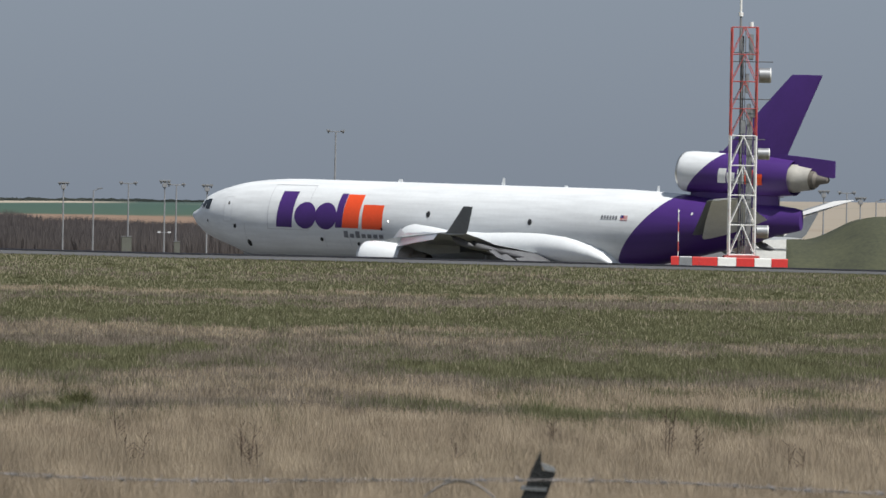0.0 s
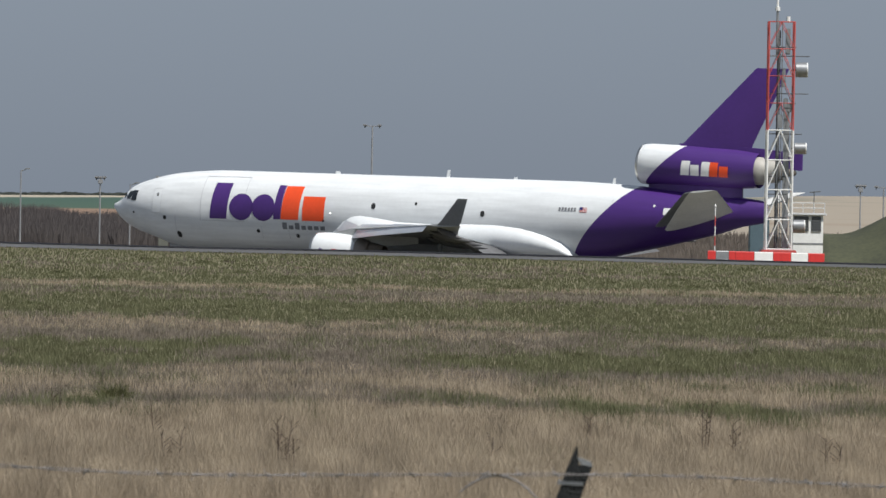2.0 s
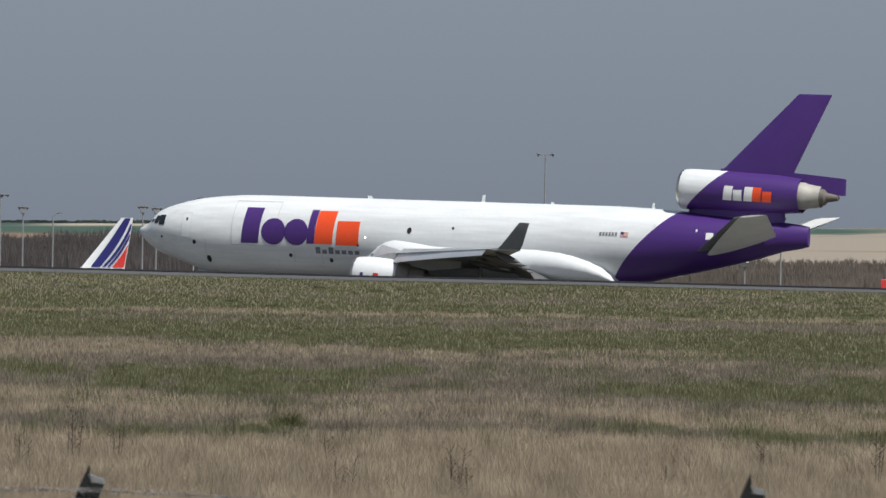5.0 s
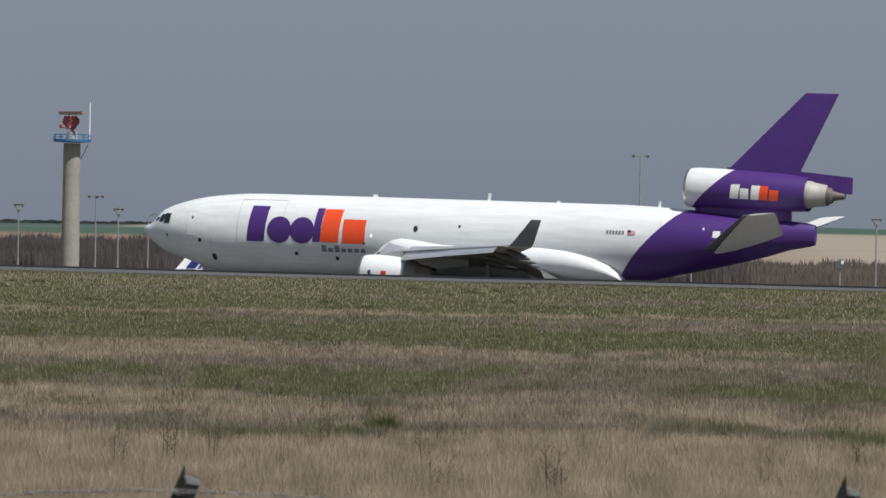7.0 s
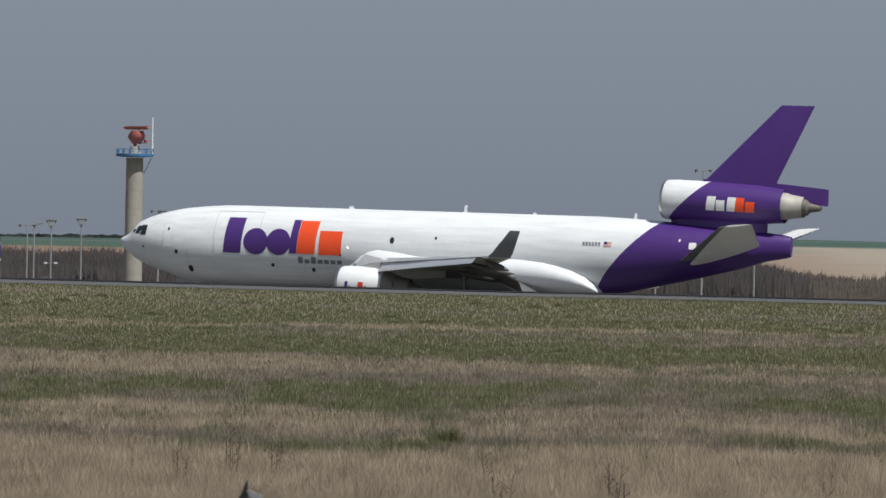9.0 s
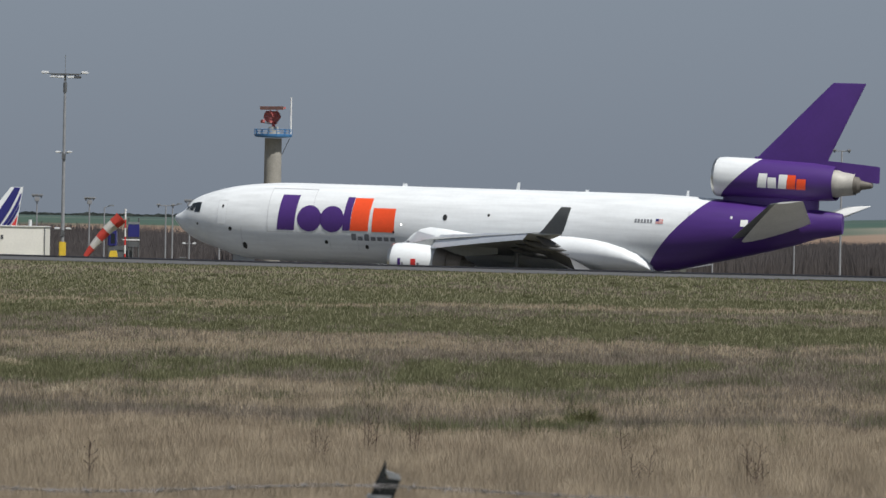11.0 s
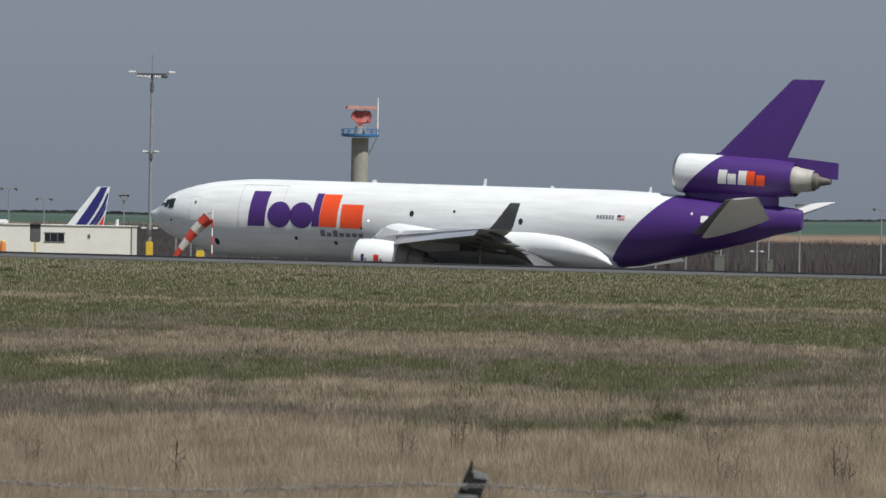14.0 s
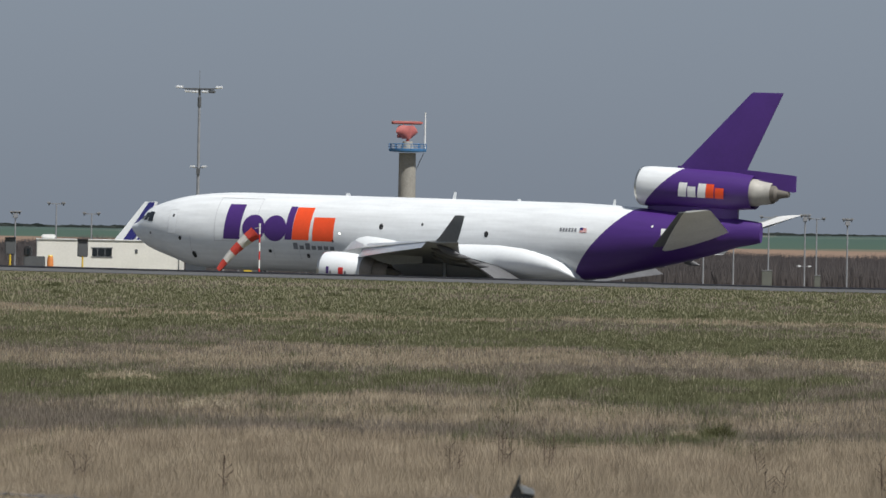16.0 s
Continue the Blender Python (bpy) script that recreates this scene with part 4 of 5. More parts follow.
# ---- windsock ----
def wind_sock():
    x, y = -39.65, 700.0
    foot = ground_z(x, y)
    pole = thing("windsock_pole", base(x, y), "thin red and white windsock pole", "pole")
    h = 2.95 - foot
    for i in range(6):
        part("band", barred((0, 0, h * i / 6), (0, 0, h * (i + 1) / 6), 0.06, 0.055, k=8), M_CLEAN if i % 2 else M_RED, pole)
    part("hoop", barred((-0.35, 0, h - 0.22), (0, 0, h - 0.15), 0.04, k=6), M_STEEL, pole)
    part("pole_lamp", barred((0, 0, h), (0, 0, h + 0.15), 0.07), M_CLEAN, pole)
    sock = thing("windsock", pose(x, y, 2.55), "drooping red and white striped windsock", "windsock")
    n, long = 5, 3.75
    for i in range(n):
        rings = []
        for j in range(4):
            u = (i + j / 3) / n
            r = 0.47 - 0.27 * u
            c = (-0.3 - 0.72 * long * u * (1 - 0.06 * u), -0.05 + 0.10 * math.sin(3 * u), -0.1 - 0.72 * long * (u * 0.85 + 0.25 * u * u))
            d = Vector((-0.70, 0, -0.72))
            s1, s2 = d.cross(Vector((0, 1, 0))).normalized(), Vector((0, 1, 0))
            rings.append([tuple(Vector(c) + r * (1 + 0.07 * math.sin(5 * a + i + j)) * (math.cos(a) * s1 + math.sin(a) * s2)) for a in [2 * math.pi * k / 14 for k in range(14)]])
        part("sock_band", loft(bmesh.new(), rings, cap=(i == n - 1)), M_REDS if i % 2 == 0 else M_CLOTH, sock, "red cloth band" if i % 2 == 0 else "grey-white cloth band")
    return sock


M_REDS = material("red sailcloth", (0.50, 0.05, 0.035), 0.9, vary=0.15, scale=2)
M_CLOTH = material("grey-white sailcloth", (0.52, 0.50, 0.47), 0.9, vary=0.12, scale=2)
windsock = wind_sock()


# ---- apron building and clutter round it ----
def apron_building():
    x0, x1, y = -73.6, -59.8, 920.0
    foot = ground_z(-66, y + 4) - 0.4
    ob = thing("apron_building", pose(-66.7, y, foot), "long low cream building with one dark window", "building")
    h, w = 1.36 - foot, (x1 - x0) / 2
    part("wall", boxed((-w, 0, 0), (w, 7, h), 0.03), M_CREAM, ob)
    part("roof_edge", boxed((-w - 0.08, -0.1, h), (w + 0.08, 7.1, h + 0.1), 0.02), M_CLEAN, ob)
    win = part("window", boxed((-1.55, -0.03, h - 1.55), (0.35, 0.05, h - 0.75), 0.05), M_GLASS, ob, "dark wide window")
    part("window_frame", boxed((-1.65, -0.05, h - 1.64), (0.45, -0.02, h - 1.55), 0.01), M_STEEL, win)
    part("window_frame", boxed((-1.65, -0.05, h - 0.75), (0.45, -0.02, h - 0.66), 0.01), M_STEEL, win)
    for x in (-1.0, -0.3):
        part("mullion", boxed((x - 0.03, -0.05, h - 1.55), (x + 0.03, -0.025, h - 0.75)), M_STEEL, win)
    part("vent", boxed((2.6, -0.06, h - 1.2), (2.85, 0.02, h - 0.8), 0.03), M_ROOF, ob)
    part("roof_box", boxed((-w + 0.4, 0.4, h + 0.1), (-w + 1.7, 1.4, h + 0.5), 0.1), M_CLEAN, ob)
    part("roof_lamp", barred((5.4, 0.3, h), (5.4, 0.3, h + 0.7), 0.16), M_LAMP, ob)
    for x in (-6.9, 6.85):
        part("downpipe", barred((x, -0.06, 0), (x, -0.06, h), 0.05, k=6), M_STEEL, ob)


apron_building()


def signal_post(x, y, z0, z1, label):
    ob = thing("sign_post", base(x, y), label, "sign")
    foot = ground_z(x, y)
    part("post", barred((0, 0, 0), (0, 0, z1 - foot - 0.1), 0.09), M_YELLOW, ob)
    part("panel", boxed((-0.5, -0.12, z0 - foot), (0.5, 0.06, z1 - foot), 0.08), M_ROOF, ob, "dark signal panel")
    part("hood", boxed((-0.52, -0.3, z1 - foot - 0.12), (0.52, 0.06, z1 - foot), 0.03), M_DARK, ob)


signal_post(-67.65, 900.0, -0.2, 1.5, "dark signal panel on a yellow post")
signal_post(-74.5, 900.0, -0.1, 1.55, "dark signal panel on a yellow post beside the building")
ob = thing("orange_marker", base(-70.7, 900.0), "orange marker drum in front of the cream wall", "marker")
z = -0.2 - ground_z(-70.7, 900)
part("drum", loft(bmesh.new(), [[(r * math.cos(a), r * math.sin(a), q) for a in [2 * math.pi * i / 16 for i in range(16)]] for q, r in ((0, 0.36), (0.1, 0.33), (z - 0.3, 0.3), (z, 0.22))]),
     material("orange plastic", (0.65, 0.22, 0.05), 0.6, vary=0.12), ob)
part("drum_top", barred((0, 0, z), (0, 0, z + 0.1), 0.26, 0.2), M_YELLOW, ob)


def baggage_tractor(x, y, label, long, top, mats):
    foot = ground_z(x, y)
    h = top - foot
    ob = thing("service_truck", base(x, y), label, "truck")
    part("body", boxed((-long / 2, -1.1, 0.8), (long / 2, 1.1, h * 0.72), 0.08), mats[0], ob)
    part("cab", boxed((-long / 2, -1.1, h * 0.7), (-long / 2 + long * 0.35, 1.1, h), 0.15), mats[1], ob)
    part("windscreen", boxed((-long / 2 + 0.3, -1.13, h * 0.76), (-long / 2 + long * 0.3, -1.08, h * 0.93), 0.04), M_GLASS, ob)
    for dx in (-long * 0.33, long * 0.33):
        for s in (-1, 1):
            part("wheel", barred((dx, s * 1.0 - 0.15, 0.5), (dx, s * 1.0 + 0.15, 0.5), 0.5, k=18), M_DARK, ob)
    return ob


baggage_tractor(-53.2, 931.5, "small dark service truck parked by the windsock", 2.4, 1.25, (M_ROOF, M_NAVY))
baggage_tractor(-72.6, 905.0, "dark grey service truck beside the building", 1.9, 0.75, (M_ROOF, M_DARK))
ob = thing("blue_sign_board", base(-51.85, 930.0), "blue and white board on a dark frame", "sign")
foot = ground_z(-51.85, 930.0)
for s in (-0.48, 0.48):
    part("leg", barred((s, 0, 0), (s, 0, 2.4 - foot), 0.08), M_ROOF, ob)
part("board", boxed((-0.55, -0.12, 0.55 - foot), (0.55, -0.02, 2.0 - foot), 0.03), M_NAVY, ob)
part("board_top", boxed((-0.55, -0.14, 1.75 - foot), (0.55, -0.03, 2.0 - foot), 0.03), M_STEEL, ob)
part("lower_panel", boxed((-0.55, -0.14, -0.45 - foot), (0.55, -0.02, 0.1 - foot), 0.03), M_ROOF, ob)
part("crossbar", boxed((-1.1, -0.16, 0.2 - foot), (0.6, -0.1, 0.32 - foot), 0.02), M_CLEAN, ob)
for x in (-53.5, -33.0, -41.6):
    g = thing("yellow_guard", base(x, 925.0), "yellow concrete guard block", "guard block")
    top = -0.8 - ground_z(x, 925.0) if x == -53.5 else 1.6
    part("block", loft(bmesh.new(), [[(-w, -0.3, z), (w, -0.3, z), (w, 0.3, z), (-w, 0.3, z)] for z, w in ((0, 0.45), (top - 0.3, 0.38), (top, 0.28))]), M_YELLOW, g, smooth=False)


# ---- parked airliners with striped fins ----
def airliner(x, y, tip, label, lift):
    """Nose to the west; x is the fin's trailing edge, tip its height above datum."""
    foot = ground_z(x - 15, y)
    ob = thing("parked_airliner", pose(x, y, foot), label, "airplane", "parked airliners")
    c = tip - foot - 7.8 + lift            # axis height
    prof = [(-37.2, 0.15, -0.3), (-36.2, 0.95, -0.35), (-34.5, 1.55, -0.2), (-31.5, 1.95, 0), (-12, 1.95, 0), (-7, 1.75, 0.2), (-2.5, 1.0, 0.75), (0.4, 0.25, 1.15)]
    part("fuselage", loft(bmesh.new(), [oval(px, c + dz + r, c + dz - r, r, 24) for px, r, dz in prof]), M_WHITE, ob)
    z0, z1 = c + 1.2, tip - foot
    fin = part("fin", loft(bmesh.new(), [[(a + (b - a) * u, s * t * w, z) for u, w, s in ((0, 0, 1), (0.3, 1, 1), (1, 0.1, 1), (1, 0.1, -1), (0.3, 1, -1))]
                                         for a, b, z, t in ((-8.4, -1.1, z0, 0.3), (-5.6, -0.85, z1 - 5.5, 0.28), (-1.3, 0.0, z1, 0.12))]), M_WHITE, ob, "white fin with navy and red stripes")

    def stripe(foot_band, head_band, v0, v1, mat, name):
        """A slanted band: its fore and aft edges across the chord at the fin's foot and head."""
        lead = lambda v: (-5.5 + (5.5 - 1.3) * v, -0.85 + 0.85 * v, z1 - 5.45 + 5.4 * v)
        bm = bmesh.new()
        grid = []
        for k in range(7):
            v = v0 + (v1 - v0) * k / 6
            a, b, z = lead(v)
            us = [min(0.985, p + (q - p) * v) for p, q in zip(foot_band, head_band)]
            grid.append([bm.verts.new((a + (b - a) * u, -0.36 + 0.14 * v, z)) for u in us])
        for g, h in zip(grid, grid[1:]):
            bm.faces.new((g[0], g[1], h[1], h[0]))
        part(name, bm, mat, fin)

    stripe((0.20, 0.42), (0.30, 0.80), 0.0, 1.0, M_NAVY, "navy_stripe")
    stripe((0.47, 0.54), (0.95, 1.12), 0.0, 0.88, M_NAVY, "navy_stripe")
    stripe((0.59, 0.64), (1.12, 1.24), 0.0, 0.68, M_NAVY, "navy_stripe")
    stripe((0.70, 0.985), (1.30, 1.40), 0.0, 0.46, M_RED, "red_stripe")
    for s in (-1, 1):
        part("wing", loft(bmesh.new(), [foil((-24.5, s * 1.6, c - 1.0), 6.5, 0.11), foil((-16.5, s * 16.5, c + 0.3), 1.7, 0.1)]), M_LIGHT, ob)
        part("tailplane", loft(bmesh.new(), [foil((-5.0, s * 0.6, c + 0.9), 3.4, 0.09), foil((-1.9, s * 6.2, c + 1.5), 1.3, 0.09)]), M_LIGHT, ob)
        part("engine", barred((-24.8, s * 5.75, c - 2.1), (-20.8, s * 5.75, c - 2.1), 1.05, 0.75, k=20), M_WHITE, ob)
        part("gear", barred((-19.5, s * 3.6, 0), (-19.5, s * 3.6, c - 1.0), 0.18), M_STEEL, ob)
    part("gear", barred((-32.5, 0, 0), (-32.5, 0, c - 1.5), 0.14), M_STEEL, ob)


airliner(-26.1, 1050.0, 3.35, "parked white airliner with navy and red striped fin", 0.25)
airliner(-67.4, 1000.0, 5.4, "parked white airliner behind the cream building", -2.0)


# ---- green bank to the east ----
def bank():
    me = bpy.data.meshes.new("earth_bank")
    nx, ny = 80, 20
    verts = []
    for j in range(ny + 1):
        for i in range(nx + 1):
            x, y = 62 + 90 * i / nx, 985 + 60 * j / ny
            v = j / ny
            g = ground_z(x, y)
            crown = 0.3 + 2.5 * smooth(68.3, 75.6, x + 2.0 * (v - 0.5)) + 0.35 * noise.noise((x * 0.12, y * 0.1, 0.0)) + 0.25 * noise.noise((x * 0.5, y * 0.4, 4.0))
            e = smooth(0, 0.45, v) * (1 - smooth(0.6, 1.0, v)) * smooth(63.4, 65.4, x) * (1 - smooth(140, 152, x))
            verts.append((x, y, g - 0.2 + (crown - g) * e))
    faces = [(j * (nx + 1) + i, j * (nx + 1) + i + 1, (j + 1) * (nx + 1) + i + 1, (j + 1) * (nx + 1) + i) for j in range(ny) for i in range(nx)]
    me.from_pydata(verts, [], faces)
    for p in me.polygons:
        p.use_smooth = True
    me.materials.append(material("rough green bank", (0.075, 0.079, 0.05), 0.95, vary=0.25, scale=0.25, bump=0.5, spec=0.1, second=(0.052, 0.056, 0.04)))
    tagged(new("earth_bank", me), "grassy green earth bank", "earth bank", kind="structure")


bank()


# ---- bare woods and hedges on the far side ----
def plant_material(name, stops, rough=0.9, grain_size=(1.9, 0.16, 0.5), low=0.74, high=1.24):
    """Many small blades or twigs: each island takes its own shade from a ramp."""
    m = bpy.data.materials.new(name)
    m.use_nodes = True
    n, l = m.node_tree.nodes, m.node_tree.links
    b = n["Principled BSDF"]
    b.inputs["Roughness"].default_value = rough
    b.inputs["Specular IOR Level"].default_value = 0.15
    geo, ramp = n.new("ShaderNodeNewGeometry"), n.new("ShaderNodeValToRGB")
    e = ramp.color_ramp.elements
    e[0].position, e[0].color = 0.0, (*stops[0], 1)
    e[1].position, e[1].color = 1.0, (*stops[-1], 1)
    for i, c in enumerate(stops[1:-1]):
        e.new((i + 1) / (len(stops) - 1)).color = (*c, 1)
    l.new(geo.outputs["Random Per Island"], ramp.inputs["Fac"])
    co, wave = n.new("ShaderNodeTexCoord"), n.new("ShaderNodeTexNoise")
    wave.inputs["Scale"].default_value, wave.inputs["Detail"].default_value = 1.0, 5
    grain = n.new("ShaderNodeMapping")
    grain.inputs["Scale"].default_value = grain_size
    l.new(co.outputs["Object"], grain.inputs[0])
    l.new(grain.outputs[0], wave.inputs["Vector"])
    span = n.new("ShaderNodeMapRange")
    span.inputs["From Min"].default_value, span.inputs["From Max"].default_value = 0.3, 0.7
    span.inputs["To Min"].default_value, span.inputs["To Max"].default_value = low, high
    l.new(wave.outputs["Fac"], span.inputs["Value"])
    mul = n.new("ShaderNodeMix")
    mul.data_type, mul.blend_type = "RGBA", "MULTIPLY"
    mul.inputs[0].default_value = 1.0
    l.new(ramp.outputs["Color"], mul.inputs[6])
    l.new(span.outputs["Result"], mul.inputs[7])
    l.new(mul.outputs[2], b.inputs["Base Color"])
    # light that shines through the thin blades
    glow, both = n.new("ShaderNodeBsdfTranslucent"), n.new("ShaderNodeMixShader")
    l.new(mul.outputs[2], glow.inputs["Color"])
    both.inputs[0].default_value = 0.45
    l.new(b.outputs[0], both.inputs[1])
    l.new(glow.outputs[0], both.inputs[2])
    l.new(both.outputs[0], n["Material Output"].inputs["Surface"])
    return m


def blades(name, base_pts, heights, widths, lean, mat, rng, label, category, turn=0.6):
    """Tapered bent blades, five points and three triangles each."""
    n = len(base_pts)
    a = rng.normal(0, turn, n)
    side = np.stack([np.cos(a), np.sin(a), np.zeros(n)], 1) * widths[:, None] / 2
    lean_dir = rng.uniform(0, 2 * np.pi, n)
    off = np.stack([np.cos(lean_dir), np.sin(lean_dir), np.zeros(n)], 1) * (lean * heights)[:, None]
    up = np.zeros((n, 3))
    up[:, 2] = heights
    mid = base_pts + up * 0.55 + off * 0.35
    tip = base_pts + up * (1 - 0.12 * lean[:, None]) + off
    v = np.stack([base_pts - side, base_pts + side, mid + side * 0.8, mid - side * 0.8, tip], 1).reshape(-1, 3)
    k = np.arange(n)[:, None] * 5
    tris = np.concatenate([k + [0, 1, 2], k + [0, 2, 3], k + [3, 2, 4]], 1).reshape(-1, 3)
    me = bpy.data.meshes.new(name)
    me.vertices.add(len(v))
    me.vertices.foreach_set("co", v.astype(np.float32).ravel())
    me.loops.add(tris.size)
    me.loops.foreach_set("vertex_index", tris.astype(np.int32).ravel())
    me.polygons.add(len(tris))
    me.polygons.foreach_set("loop_start", np.arange(0, tris.size, 3, dtype=np.int32))
    me.update(calc_edges=True)
    me.materials.append(mat)
    return tagged(new(name, me), label, category, kind="stuff")


rng = np.random.default_rng(5)


def heights_at(xs, ys):
    return np.array([ground_z(float(x), float(y)) for x, y in zip(xs, ys)])


# twig browns are greyed and evened out to imitate aerial haze
M_TWIG = plant_material("bare twigs", [(0.122, 0.109, 0.106), (0.126, 0.112, 0.108), (0.124, 0.110, 0.107), (0.130, 0.115, 0.110)], 0.9, (0.05, 0.03, 0.10), 0.82, 1.18)
M_SCRUB = plant_material("pale dry scrub", [(0.16, 0.137, 0.12), (0.175, 0.15, 0.13), (0.165, 0.142, 0.123), (0.18, 0.155, 0.134)], 0.9, (0.10, 0.05, 0.12), 0.72, 1.2)


def woods(name, n, x0, x1, y0, y1, low, high, mat, label, clump=0.02, wide=1.0):
    xs, ys = rng.uniform(x0, x1, n), rng.uniform(y0, y1, n)
    z = heights_at(xs, ys) - 0.2
    stand = np.array([0.5 + 0.5 * noise.noise((float(x) * clump, float(y) * clump * 0.3, 7.0)) + 0.25 * noise.noise((float(x) * clump * 6, float(y) * 0.02, 2.0)) for x, y in zip(xs, ys)])
    h = (low + (high - low) * np.clip(stand, 0, 1.2)) * rng.uniform(0.55, 1.05, n)
    blades(name, np.stack([xs, ys, z], 1), h, rng.uniform(0.08, 0.26, n) * wide, rng.uniform(0.0, 0.3, n), mat, rng, label, "woods", 0.2)


woods("bare_woods", 190000, -200, 42, 1410, 1760, 1.8, 6.2, M_TWIG, "leafless brown woodland behind the apron")
woods("bare_scrub", 26000, 34, 130, 1410, 1760, 0.1, 3.6, M_SCRUB, "pale dry scrub below the quarry slope", 0.11)
woods("far_hedge", 1500, -420, 60, 3700, 4100, 0.2, 2.4, plant_material("far hedge", [(0.05, 0.06, 0.055), (0.09, 0.10, 0.09)]), "dark hedges on the far skyline", 0.012, 36.0)

# ---- the meadow ----
M_STRAW = plant_material("dry straw grass", [(0.35, 0.286, 0.212), (0.39, 0.318, 0.234), (0.37, 0.301, 0.223), (0.42, 0.344, 0.255), (0.34, 0.276, 0.206)])
M_GREENGRASS = plant_material("spring green grass", [(0.138, 0.140, 0.078), (0.15, 0.151, 0.085), (0.143, 0.145, 0.081), (0.163, 0.162, 0.092)])
M_WEED = plant_material("dead grey-brown weeds", [(0.207, 0.175, 0.145), (0.225, 0.19, 0.157), (0.215, 0.182, 0.15), (0.238, 0.20, 0.165)])

COUNT = 640000
drop = rng.uniform(91, 560, COUNT)                       # even over the slope of the view, so that far grass is thinner
dist = 44040.0 / drop
gx = dist * rng.uniform(-0.092, 0.086, COUNT)
gy = np.sqrt(np.maximum(dist * dist - gx * gx, 1))
keep = gy < 473 - 0.45 * gx
gx, gy, dist = gx[keep], gy[keep], dist[keep]
patch = np.array([noise.noise((float(x) * 0.055, float(y) * 0.024, 0.0)) + 0.55 * noise.noise((float(x) * 0.25, float(y) * 0.09, 5.0)) for x, y in zip(gx, gy)])
patch2 = np.array([noise.noise((float(x) * 0.10, float(y) * 0.035, 9.0)) + 0.5 * noise.noise((float(x) * 0.5, float(y) * 0.2, 3.0)) for x, y in zip(gx, gy)])
ZONE_D = [80, 108, 116, 120, 126, 129, 146, 151, 174, 180, 206, 213, 274, 281, 293, 300, 345, 450]
GREEN = [-1.0, -0.8, -0.5, -0.05, -0.05, -0.35, -0.35, 0.15, 0.25, -0.2, -0.15, 0.35, 0.45, 0.0, 0.0, 0.4, 0.5, 0.5]
STRAW = [1.2, 0.9, 0.3, -0.35, -0.3, 0.1, 0.0, -0.3, -0.3, 0.1, 0.1, -0.3, -0.3, 0.5, 0.5, -0.2, -0.3, -0.3]
tussock = np.array([noise.noise((float(x) * 1.1, float(y) * 0.10, 6.0)) for x, y in zip(gx, gy)])
zone = dist * (1 + 0.09 * patch)
pick = rng.uniform(-0.6, 0.6, len(gx))
is_green = np.interp(zone, ZONE_D, GREEN) * 0.65 + 0.85 * patch + 0.5 * tussock + 0.45 * pick > 0.0
is_straw = ~is_green & (np.interp(zone, ZONE_D, STRAW) + 0.6 * patch2 + 0.5 * pick > 0.0)
is_weed = ~is_green & ~is_straw
gz = heights_at(gx, gy) - 0.02
lump = np.array([noise.noise((float(x) * 2.3, float(y) * 0.25, 1.0)) for x, y in zip(gx, gy)])
tall = np.interp(dist, [80, 108, 120, 150, 200, 300, 450], [0.36, 0.27, 0.21, 0.18, 0.17, 0.17, 0.17])
for name, mask, mat, k, label in (("dry_grass", is_straw, M_STRAW, 1.0, "tall dry straw-coloured grass"), ("green_grass", is_green, M_GREENGRASS, 0.85, "patchy green spring grass"),
                                  ("dead_weeds", is_weed, M_WEED, 0.95, "dead grey-brown weeds in the meadow")):
    n = int(mask.sum())
    hh = tall[mask] * k * (1.05 - rng.uniform(0, 1, n) * np.interp(dist[mask], [100, 220], [0.65, 0.32])) * (1 + 0.28 * lump[mask] + 0.15 * tussock[mask])
    ww = np.maximum(0.005, dist[mask] * 0.000065) * rng.uniform(0.6, 1.5, n)
    blades(name, np.stack([gx[mask], gy[mask], gz[mask]], 1), hh, ww, rng.uniform(0.05, 0.5, n), mat, rng, label, "grass", 0.3)


# ---- single plants that stand out ----
def tuft(name, x, y, count, radius, high, mat, label, lean=(0.3, 1.1), width=0.012):
    z = ground_z(x, y)
    r, a = radius * np.sqrt(rng.uniform(0, 1, count)), rng.uniform(0, 2 * np.pi, count)
    pts = np.stack([x + r * np.cos(a), y + r * np.sin(a), np.full(count, z - 0.02)], 1)
    h = high * rng.uniform(0.4, 1.0, count) * (1.15 - 0.6 * r / radius)
    ob = blades(name, pts, h, np.full(count, width) * rng.uniform(0.6, 1.3, count), rng.uniform(*lean, count), mat, rng, label, "grass tuft")
    ob["kind"] = ""
    del ob["kind"]
    return ob


M_BLEACHED = plant_material("bleached dry grass", [(0.40, 0.335, 0.245), (0.46, 0.39, 0.29), (0.43, 0.36, 0.265)])
M_TUFT = plant_material("green tussock", [(0.07, 0.078, 0.034), (0.105, 0.108, 0.05), (0.19, 0.17, 0.095)])
tuft("grass_tussock", -1.0, 122.0, 900, 0.21, 0.36, M_TUFT, "round green tussock in dry grass", (0.25, 1.0), 0.008)
tuft("dry_tussock", -1.42, 122.5, 500, 0.2, 0.26, M_BLEACHED, "pale dry tussock beside the green one", (0.1, 0.6), 0.008)
tuft("dry_tussock", -8.4, 136.0, 900, 0.5, 0.3, M_BLEACHED, "pale flattened dry grass clump")
tuft("dry_tussock", -11.5, 163.0, 600, 0.7, 0.3, M_BLEACHED, "pale flattened dry grass clump")
M_CLUMP = plant_material("deep green meadow grass", [(0.07, 0.08, 0.038), (0.09, 0.10, 0.047), (0.11, 0.115, 0.057)])
spots = []
